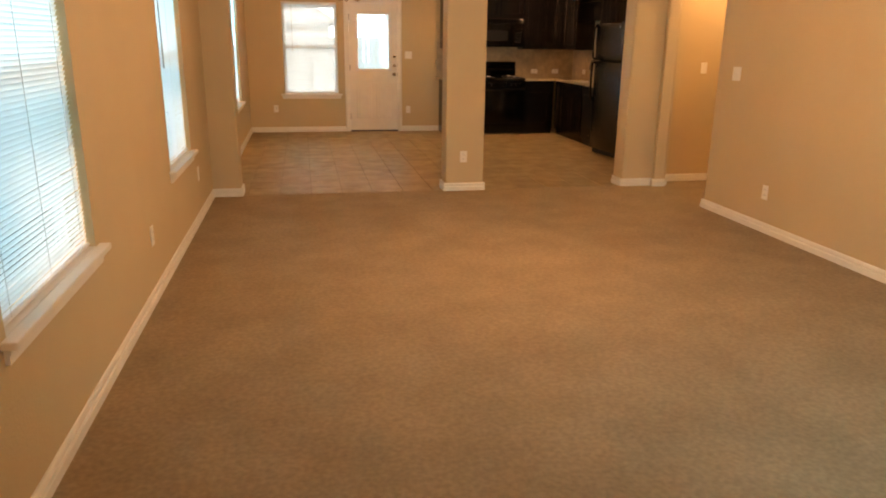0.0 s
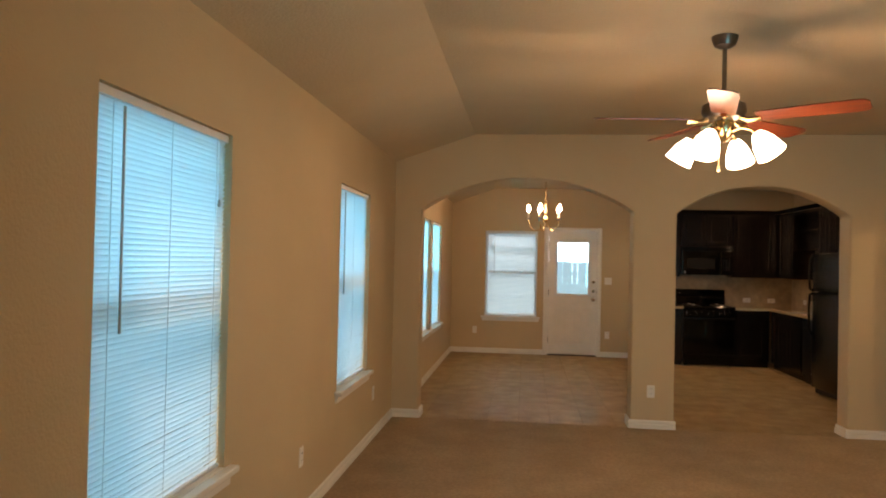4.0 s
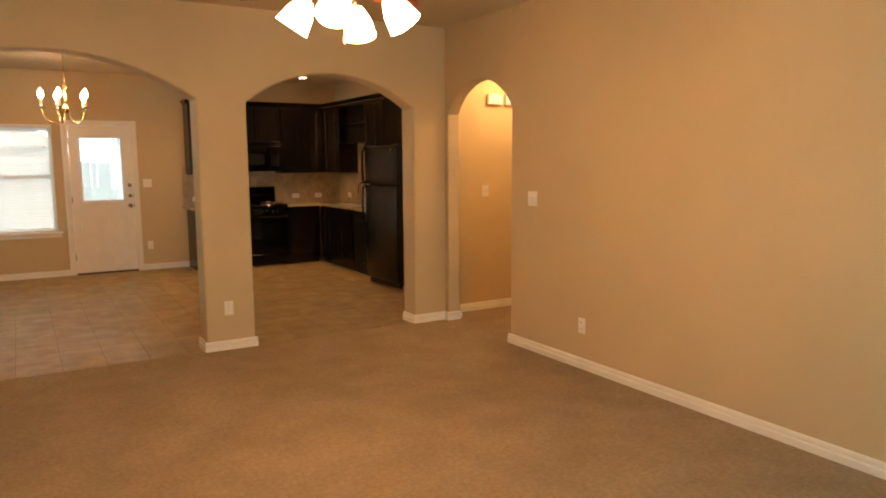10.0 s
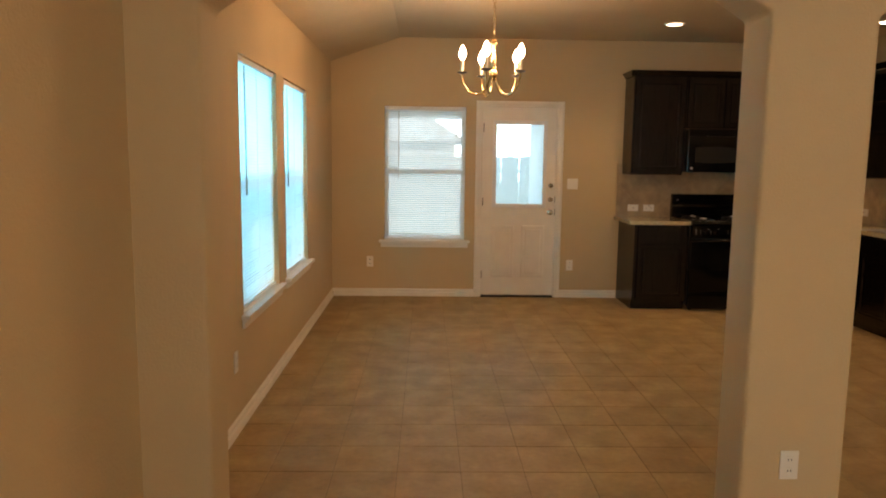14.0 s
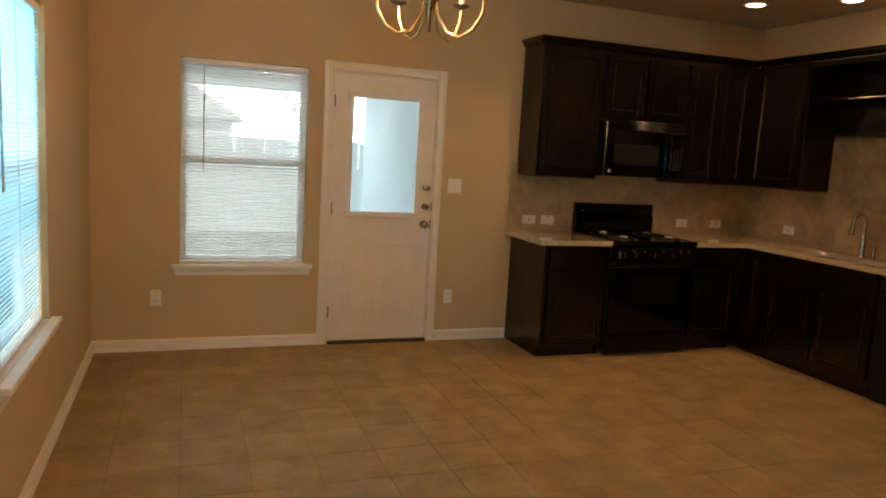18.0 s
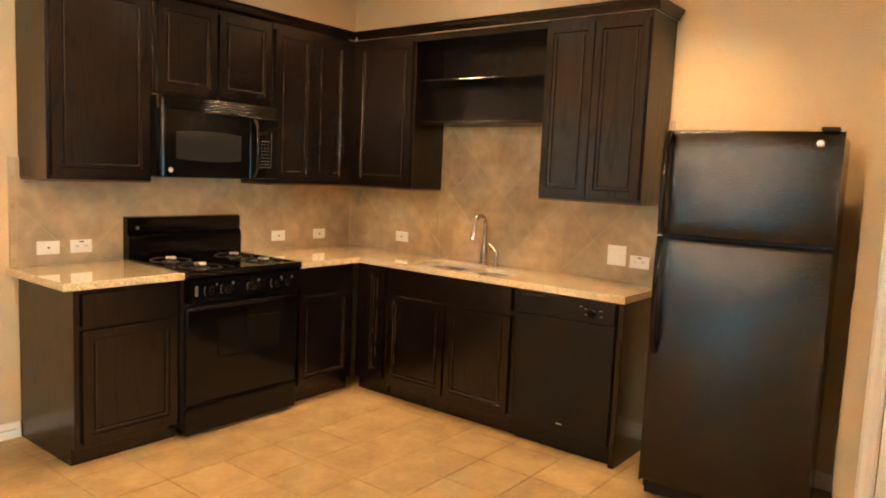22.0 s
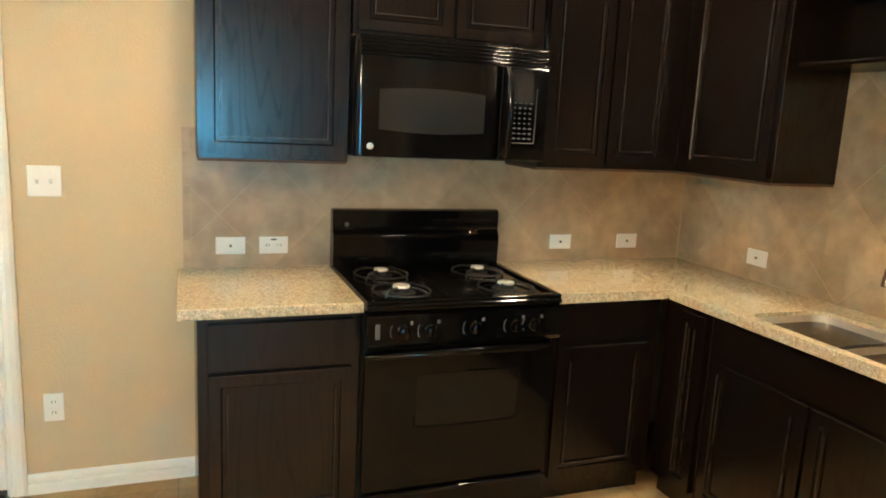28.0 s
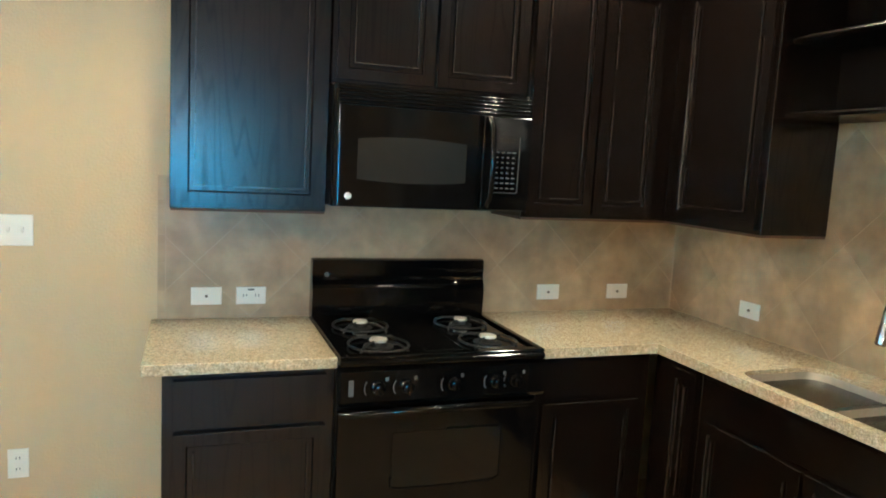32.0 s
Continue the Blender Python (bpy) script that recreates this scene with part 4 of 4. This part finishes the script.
def crowned(z0, z1):
    """A door bowed outwards a little, with rolled top and foot."""
    bm = bmesh.new()
    n, rings = 16, []
    for z, back in ((z0, 0.020), (z0 + 0.006, 0.007), (z0 + 0.020, 0.0), *[(z0 + 0.02 + (z1 - z0 - 0.04) * i / 6, 0.0) for i in range(1, 6)], (z1 - 0.020, 0.0), (z1 - 0.006, 0.007), (z1, 0.020)):
        up = 2 * (z - z0) / (z1 - z0) - 1
        row = [(0.0, 0.066), (0.0, 0.012)]
        for i in range(n + 1):
            s = 2 * i / n - 1
            row.append((0.008 + (W - 0.016) * i / n, 0.004 + BOW * (s * s - 1) + 0.012 * up * up + back))
        row += [(W, 0.012), (W, 0.066)]
        rings.append([bm.verts.new((x, max(y, -BOW) if y < 0.06 else y, z)) for x, y in row])
    k = len(rings[0])
    for a, b in zip(rings, rings[1:]):
        for i in range(k):
            bm.faces.new((a[i], a[(i + 1) % k], b[(i + 1) % k], b[i]))
    bm.faces.new(rings[0])
    bm.faces.new(rings[-1])
    return bm


BOW = 0.028
fz = part("freezer_door", crowned(1.262, 1.735), M_FRIDGE, fr, "", True)
fd = part("fresh_food_door", crowned(0.085, 1.252), M_FRIDGE, fr, "", True)
part("kick_grille", box(0.02, W - 0.02, 0.05, 0.07, 0.02, 0.08), M_BLACK2, fr)
part("handle", tube([(0.030, -0.004, 1.275), (0.026, -0.036, 1.30), (0.024, -0.046, 1.45), (0.026, -0.04, 1.66), (0.030, -0.004, 1.725)], [0.016, 0.015, 0.013, 0.014, 0.016], 10), M_BLACK, fz, "", True)
part("handle", tube([(0.030, -0.004, 1.240), (0.026, -0.036, 1.22), (0.024, -0.046, 1.05), (0.026, -0.04, 0.80), (0.030, -0.004, 0.72)], [0.016, 0.015, 0.013, 0.014, 0.016], 10), M_BLACK, fd, "", True)
bm = lathe([(0.015, 0), (0.015, 0.003), (0.010, 0.004)], 18)
bmesh.ops.transform(bm, matrix=pose(W - 0.085, -0.0085, 1.685, 90), verts=bm.verts[:])
part("badge", bm, M_NICKEL, fz, "round silver badge")
part("top_hinge", box(W - 0.09, W - 0.02, 0.01, 0.10, 1.737, 1.752, 0.004, 1), M_BLACK2, fr)
for u in (0.06, W - 0.06):
    part("roller_foot", lathe([(0.018, 0), (0.018, 0.02), (0.010, 0.036)], 10, (u, 0.10, 0)), M_BLACK2, fr)
    part("roller_foot", lathe([(0.018, 0), (0.018, 0.02), (0.010, 0.036)], 10, (u, 0.55, 0)), M_BLACK2, fr)

# ---- outlets and switches ----


def plate_thing(m, kind, w=0.072, h=0.116, gangs=1):
    name, label, cat = {"outlet": ("wall_outlet", "white duplex outlet plate on the wall", "outlet"), "outlet_flat": ("wall_outlet", "white horizontal outlet plate on the backsplash", "outlet"),
                        "switch": ("light_switch", "white light switch plate on the wall", "switch"), "blank": ("cable_plate", "white horizontal cable plate on the backsplash", "outlet")}[kind]
    t = thing(name, m, label, cat, "wall plates")
    part("plate", box(-w / 2, w / 2, -0.006, 0, -h / 2, h / 2, 0.003, 2), M_PLASTIC, t)
    if kind == "outlet":
        for s in (-0.022, 0.022):
            r = part("socket", box(-0.016, 0.016, -0.0085, -0.006, s - 0.015, s + 0.015, 0.001, 1), M_PLASTIC, t)
            for u in (-0.006, 0.006):
                part("slot", box(u - 0.0014, u + 0.0014, -0.009, -0.0084, s - 0.004, s + 0.006), M_SLOT, r)
    elif kind == "outlet_flat":
        for s in (-0.024, 0.024):
            r = part("socket", box(s - 0.016, s + 0.016, -0.0085, -0.006, -0.016, 0.016, 0.001, 1), M_PLASTIC, t)
            for u in (-0.006, 0.006):
                part("slot", box(s + u - 0.0014, s + u + 0.0014, -0.009, -0.0084, -0.004, 0.006), M_SLOT, r)
        part("reset_button", box(-0.012, 0.012, -0.009, -0.006, 0.022, 0.028), M_SLOT, t)
    elif kind == "switch":
        for g in range(gangs):
            u = (g - (gangs - 1) / 2) * 0.046
            part("toggle", prism([(-0.006, -0.010), (-0.006, 0.012), (-0.018, 0.012), (-0.016, 0.004)], "x", u - 0.005, u + 0.005), M_PLASTIC, t)
    else:
        part("jack", lathe([(0.006, 0), (0.006, 0.006), (0.003, 0.006)], 10), M_BRONZE, t).matrix_basis = pose(0, -0.006, 0, 90)
    return t


def onN(x, z):
    return pose(x, YN - 0.001, z)


def onE(y, z, x=XE - 0.001):
    return pose(x, y, z, 0, 0, -90)


def onW(y, z, x=XW + 0.001):
    return pose(x, y, z, 0, 0, 90)


SPL = 0.019
plate_thing(onN(-0.222, 0.385), "outlet")
plate_thing(onN(1.975, 0.361), "outlet")
plate_thing(onN(1.980, 1.257), "switch", 0.116, 0.116, 2)
N2 = YN - SPL
for x, k in ((2.648, "blank"), (2.821, "outlet_flat"), (4.182, "blank"), (4.561, "blank")):
    plate_thing(pose(x, N2, 1.006), k, 0.118, 0.072)
E2 = XE - SPL
plate_thing(onE(11.436, 1.019, E2), "blank", 0.118, 0.072)
plate_thing(onE(9.754, 1.061, E2), "switch", 0.116, 0.118, 2)
plate_thing(onE(9.612, 1.035, E2), "outlet_flat", 0.118, 0.072)
plate_thing(pose(1.807, YA - 0.001, 0.355), "outlet")
plate_thing(onE(5.505, 1.245, XR - 0.001), "switch", 0.116, 0.116, 2)
plate_thing(onE(4.905, 0.330, XR - 0.001), "outlet")
plate_thing(pose(4.50, 7.065, 1.24), "switch")
plate_thing(onW(4.03, 0.38), "outlet")
plate_thing(onW(6.0, 0.39), "outlet")
plate_thing(onW(8.05, 0.40, XD + 0.001), "outlet")
for u in (4.60, 4.79):
    ch = thing("door_chime", pose(u, 7.065, 2.165), "cream box-shaped door chime high on the hall wall", "chime", "hall chimes")
    part("cover", box(-0.085 if u < 4.7 else -0.06, 0.085 if u < 4.7 else 0.06, -0.045, 0, -0.055, 0.05, 0.006), M_PLASTIC, ch)
    part("grille", box(-0.05, 0.05, -0.0465, -0.0452, -0.05, -0.04), M_GREY, ch)

# ---- ceiling fan ----
fan = thing("ceiling_fan", pose(FAN[0], FAN[1], CEIL), "five-blade cherry ceiling fan with four lit glass shades", "ceiling fan")
part("canopy", lathe([(0.068, 0), (0.068, -0.012), (0.055, -0.05), (0.03, -0.065), (0.015, -0.068)], 24), M_BRONZE, fan, "", True)
part("downrod", tube([(0, 0, -0.06), (0, 0, -0.34)], 0.012, 12), M_BRONZE, fan)
part("motor_housing", lathe([(0.03, -0.33), (0.07, -0.345), (0.11, -0.37), (0.115, -0.41), (0.10, -0.44), (0.06, -0.455)], 28), M_BRONZE, fan, "", True)
part("switch_housing", lathe([(0.05, -0.45), (0.055, -0.47), (0.05, -0.52), (0.03, -0.555), (0.012, -0.57)], 22), M_BRASS, fan, "", True)
for i in range(5):
    a = 255 + 72 * i
    arm = part("blade_arm", tube([(0.085, 0, -0.445), (0.13, 0, -0.462), (0.19, 0, -0.455)], [0.012, 0.014, 0.016], 8), M_BRASS, fan, "polished brass blade arm", True)
    arm.matrix_basis = pose(0, 0, 0, 0, 0, a)
    outl = [(0.17, -0.05), (0.19, -0.060), (0.62, -0.072), (0.665, -0.065), (0.685, -0.04), (0.685, 0.04), (0.665, 0.065), (0.62, 0.072), (0.19, 0.060), (0.17, 0.05)]
    bl = part("blade", prism(outl, "z", -0.006, 0.0), M_CHERRY, fan)
    bl.matrix_basis = pose(0, 0, -0.443, 0, 0, a) @ pose(0, 0, 0, -12)
for i in range(4):
    a = 234 + 90 * i
    g = part("lamp_arm", tube([(0.03, 0, -0.52), (0.09, 0, -0.50), (0.145, 0, -0.515), (0.172, 0, -0.545)], 0.009, 8), M_BRASS, fan, "", True)
    g.matrix_basis = pose(0, 0, 0, 0, 0, a)
    bm = bmesh.new()
    prof = [(0.028, 0.0), (0.040, -0.02), (0.060, -0.06), (0.068, -0.10), (0.076, -0.135), (0.072, -0.135), (0.064, -0.10), (0.054, -0.06), (0.024, -0.02)]
    lathe(prof, 20, (0, 0, 0), bm)
    sh = part("shade", bm, M_SHADE, fan, "lit frosted glass bell shade", True)
    sh.matrix_basis = pose(0, 0, 0, 0, 0, a) @ pose(0.175, 0, -0.54, 0, -34, 0)
part("pull_chain", tube([(-0.03, -0.03, -0.55), (-0.03, -0.03, -0.70)], 0.002, 5), M_BRASS, fan)
part("pull_fob", lathe([(0.004, 0.0), (0.008, 0.01), (0.007, 0.03), (0.003, 0.036)], 10, (-0.03, -0.03, -0.735)), M_BRASS, fan, "", True)

# ---- chandelier ----
ch = thing("chandelier", pose(CHAND[0], CHAND[1], CEIL), "five-arm brass chandelier with lit candle bulbs", "chandelier")
part("canopy", lathe([(0.062, 0), (0.060, -0.012), (0.035, -0.03), (0.012, -0.036)], 22), M_BRASS, ch, "", True)
for i in range(13):
    z = -0.045 - i * 0.029
    lk = [(0.009 * math.cos(a), 0, z + 0.019 * math.sin(a)) for a in [2 * math.pi * k / 10 for k in range(11)]]
    part("chain_link", tube(lk, 0.0022, 5), M_BRASS, ch).matrix_basis = pose(0, 0, 0, 0, 0, 90 * (i % 2))
part("stem", lathe([(0.008, -0.42), (0.022, -0.435), (0.026, -0.45), (0.012, -0.47), (0.010, -0.50), (0.016, -0.56), (0.018, -0.60), (0.012, -0.62), (0.034, -0.66), (0.034, -0.68), (0.018, -0.70), (0.006, -0.715)], 20), M_BRASS, ch, "", True)
for i in range(5):
    a = pose(0, 0, 0, 0, 0, 36 + 72 * i)
    pts = [(0.02, 0, -0.665), (0.035, 0, -0.74), (0.075, 0, -0.80), (0.125, 0, -0.815), (0.175, 0, -0.79), (0.21, 0, -0.735), (0.22, 0, -0.67)]
    part("arm", tube(pts, 0.0062, 8), M_BRASS, ch, "", True).matrix_basis = a
    part("drip_pan", lathe([(0.008, -0.672), (0.034, -0.662), (0.036, -0.655), (0.010, -0.66)], 18, (0.22, 0, 0)), M_BRONZE, ch, "", True).matrix_basis = a
    part("candle_sleeve", lathe([(0.0115, -0.66), (0.0115, -0.575), (0.009, -0.572)], 14, (0.22, 0, 0)), M_CANDLE, ch, "", True).matrix_basis = a
    part("bulb", lathe([(0.009, -0.572), (0.022, -0.552), (0.027, -0.532), (0.019, -0.500), (0.004, -0.472)], 14, (0.22, 0, 0)), M_BULB, ch, "lit flame-shaped bulb", True).matrix_basis = a

# ---- downlights, hall light ----
for x, y in DOWNS:
    d = thing("recessed_downlight", pose(x, y, CEIL), "round recessed ceiling light with white trim, lit", "downlight", "kitchen downlights")
    ring = bmesh.new()
    lathe([(0.095, 0.0), (0.095, -0.004), (0.075, -0.007), (0.070, -0.003), (0.070, 0.0)], 26, (0, 0, 0), ring)
    part("trim_ring", ring, M_PLASTIC, d, "", True)
    part("lens", lathe([(0.068, -0.0075), (0.06, -0.009), (0.02, -0.0095)], 24), M_DOWN, d)
# unseen fixture made up to carry the entry fill
el = thing("entry_fill_light", pose(0.25, -1.15, CEIL), "unseen flush-mount entry light, added to brighten the near carpet", "ceiling light")
part("base", lathe([(0.14, 0), (0.14, -0.02), (0.13, -0.03)], 24), M_BRASS, el)
part("bowl", lathe([(0.125, -0.031), (0.12, -0.07), (0.08, -0.11), (0.02, -0.125)], 24), M_SHADE, el, "", True)
reg = thing("ceiling_vent", pose(2.12, 9.63, CEIL), "white louvred air vent set in the ceiling", "vent")
for n_, b_ in (("frame", (-0.165, 0.165, -0.115, -0.09, -0.010, 0.0)), ("frame", (-0.165, 0.165, 0.09, 0.115, -0.010, 0.0)), ("frame", (-0.165, -0.14, -0.09, 0.09, -0.010, 0.0)), ("frame", (0.14, 0.165, -0.09, 0.09, -0.010, 0.0))):
    part(n_, box(*b_, 0.003, 1), M_PLASTIC, reg)
part("backing", box(-0.14, 0.14, -0.09, 0.09, -0.002, -0.0005), M_SLOT, reg, "dark duct behind the louvres")
for k_ in range(8):
    lo = part("louvre", box(-0.139, 0.139, -0.0095, 0.0095, -0.0008, 0.0008), M_PLASTIC, reg)
    lo.matrix_basis = pose(0, -0.077 + k_ * 0.022, -0.009, 32 if k_ < 4 else -32)
hl = thing("hall_ceiling_light", pose(4.75, 6.45, CEIL), "round flush-mount hall ceiling light, lit", "ceiling light")
part("base", lathe([(0.14, 0), (0.14, -0.02), (0.13, -0.03)], 24), M_BRASS, hl)
part("bowl", lathe([(0.125, -0.031), (0.12, -0.07), (0.08, -0.11), (0.02, -0.125)], 24), M_SHADE, hl, "", True)

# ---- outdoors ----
struct("ground", box(-300, 300, -300, 300, -0.35, -0.25), M_GRASS, "short lawn around the house, its green greyed with painted haze", "ground")
struct("patio", box(-0.9, 4.6, 12.25, 15.2, -0.249, -0.08), M_CONC, "pale concrete patio slab", "patio")
porch = thing("porch_roof", pose(0, 0, 0), "covered patio roof with front beam", "porch", kind="structure")
part("roof_deck", box(-1.3, 4.9, 14.3, 15.5, 2.62, 2.74), M_BRICKW, porch)
part("front_beam", box(-1.3, 4.9, 14.95, 15.15, 2.10, 2.61), M_BRICKW, porch)
for x in (-1.1, 4.5):
    part("post", box(x, x + 0.16, 14.97, 15.13, -0.08, 2.10), M_BRICKW, porch)
struct("wall_outside", box(1.92, 2.15, 12.25, 14.9, -0.24, 2.615), M_BRICKW, "pale siding wall beside the patio", "wall")


def fence(name, m, length, label):
    t = thing(name, m, label, "fence", "yard fences")
    me = mesh_from("board", box(0, 0.138, -0.009, 0.009, 0, 1.83), M_FENCE)
    for i in range(int(length / 0.143)):
        piece("board", me, t, pose(i * 0.143, random.uniform(-0.004, 0.004), random.uniform(-0.02, 0.02), 0, random.uniform(-0.4, 0.4), 0))
    for z in (0.35, 1.45):
        part("rail", box(0, length, 0.012, 0.05, z, z + 0.085), M_FENCE, t)
    return t


fence("wooden_fence", pose(-3.6, -3.0, -0.25, 0, 0, 90), 24.0, "weathered board fence along the side yard, haze put into its pale colour")
fence("wooden_fence", pose(-3.6, 21.0, -0.25), 16.0, "weathered board fence behind the lawn, haze put into its pale colour")
hs = thing("neighbour_house", pose(-2, 36, -0.25), "pale house with shingle hip roof beyond the fence, haze put into its colours", "house")
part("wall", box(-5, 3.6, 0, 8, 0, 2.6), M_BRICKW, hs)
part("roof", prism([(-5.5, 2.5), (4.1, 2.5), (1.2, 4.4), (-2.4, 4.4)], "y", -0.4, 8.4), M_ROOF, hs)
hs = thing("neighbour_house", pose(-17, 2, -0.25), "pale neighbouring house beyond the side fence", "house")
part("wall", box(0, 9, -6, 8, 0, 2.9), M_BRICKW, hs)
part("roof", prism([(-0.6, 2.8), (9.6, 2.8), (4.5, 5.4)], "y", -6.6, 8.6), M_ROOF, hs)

struct("backdrop", box(-70, 70, 60, 60.2, -1, 45), M_HAZE, "bright hazy sky beyond the yard", "sky")

# ---- backsplash tiles ----


def clip(poly, a, b, c):
    """Keep the part of a polygon where a*u + b*v <= c."""
    res = []
    for i, p in enumerate(poly):
        q = poly[(i + 1) % len(poly)]
        dp, dq = a * p[0] + b * p[1] - c, a * q[0] + b * q[1] - c
        if dp <= 0:
            res.append(p)
        if dp * dq < 0:
            s = dp / (dp - dq)
            res.append((p[0] + s * (q[0] - p[0]), p[1] + s * (q[1] - p[1])))
    return res


def diamonds(u0, u1, z0, z1, size, phase):
    half = size / math.sqrt(2)
    gap = 0.0022
    k = half - gap
    for i in range(int((u0 - phase) / half) - 2, int((u1 - phase) / half) + 3):
        for j in range(-2, int((z1 - z0) / half) + 3):
            if (i + j) % 2:
                continue
            cu, cz = phase + i * half, z0 + j * half
            p = [(cu - k, cz), (cu, cz - k), (cu + k, cz), (cu, cz + k)]
            for a, b, c in ((-1, 0, -u0), (1, 0, u1), (0, -1, -z0), (0, 1, z1)):
                p = clip(p, a, b, c)
                if len(p) < 3:
                    break
            if len(p) >= 3:
                area = abs(sum(p[n][0] * p[(n + 1) % len(p)][1] - p[(n + 1) % len(p)][0] * p[n][1] for n in range(len(p)))) / 2
                if area > 2e-4:
                    yield p


splash_n = thing("backsplash_north", pose(0, 0, 0), "tan diagonal tile backsplash behind the range", "backsplash", kind="structure")
part("grout_bed", box(2.465, XE - 0.013, YN - 0.0168, YN - 0.001, 0.914, UZ + 0.10), M_SGROUT, splash_n)
for i in range(5):
    z0 = 0.916 + i * 0.112
    part("edge_tile", box(2.467, 2.493, YN - 0.0182, YN - 0.0169, z0, min(z0 + 0.110, UZ + 0.005)), M_SPLASH, splash_n)
part("corner_caulk", box(XE - 0.0235, XE - 0.0182, YN - 0.0235, YN - 0.0182, 0.915, UZ - 0.001), M_SGROUT, splash_n, "pale caulk line in the corner")
for p in diamonds(2.4955, XE - 0.020, 0.916, UZ + 0.10, 0.31, 2.60):
    part("tile", prism(p, "y", YN - 0.018, YN - 0.0169), M_SPLASH, splash_n)
splash_e = thing("backsplash_east", pose(0, 0, 0), "tan diagonal tile backsplash behind the sink", "backsplash", kind="structure")
part("grout_bed", box(XE - 0.0168, XE - 0.001, 9.470, YN - 0.019, 0.914, UZ + 0.46), M_SGROUT, splash_e)
for y0, y1, z1 in ((9.472, 10.124, UZ), (10.125, 11.093, 1.815), (11.094, YN - 0.020, UZ)):
    for p in diamonds(y0, y1, 0.916, z1, 0.31, 10.35):
        part("tile", prism(p, "x", XE - 0.018, XE - 0.0169), M_SPLASH, splash_e)

# ---- floor tiles ----
P, G = 0.3095, 0.0038
tile_me = mesh_from("tile", box(G / 2, P - G / 2, G / 2, P - G / 2, 0, 0.0045, 0.0012, 1), M_TILE)
CUT = {}
x = 0.265 - 3 * P
while x < XE:
    y = 8.49 - 6 * P
    while y < YN:
        a, b, c, d = max(x, XD), min(x + P, XE), max(y, YA + 0.022), min(y + P, YN)
        if b - a > 0.02 and d - c > 0.02:
            if b - a > P - 1e-4 and d - c > P - 1e-4:
                me = tile_me
            else:
                key = (round(b - a, 3), round(d - c, 3))
                me = CUT.get(key) or mesh_from("tile", box(G / 2, b - a - G / 2, G / 2, d - c - G / 2, 0, 0.0045, 0.0012, 1), M_TILE)
                CUT[key] = me
            piece("tile", me, tile_floor, pose(a, c, -0.0031 + random.uniform(0, 0.0006), random.uniform(-0.08, 0.08), random.uniform(-0.08, 0.08), 0))
        y += P
    x += P
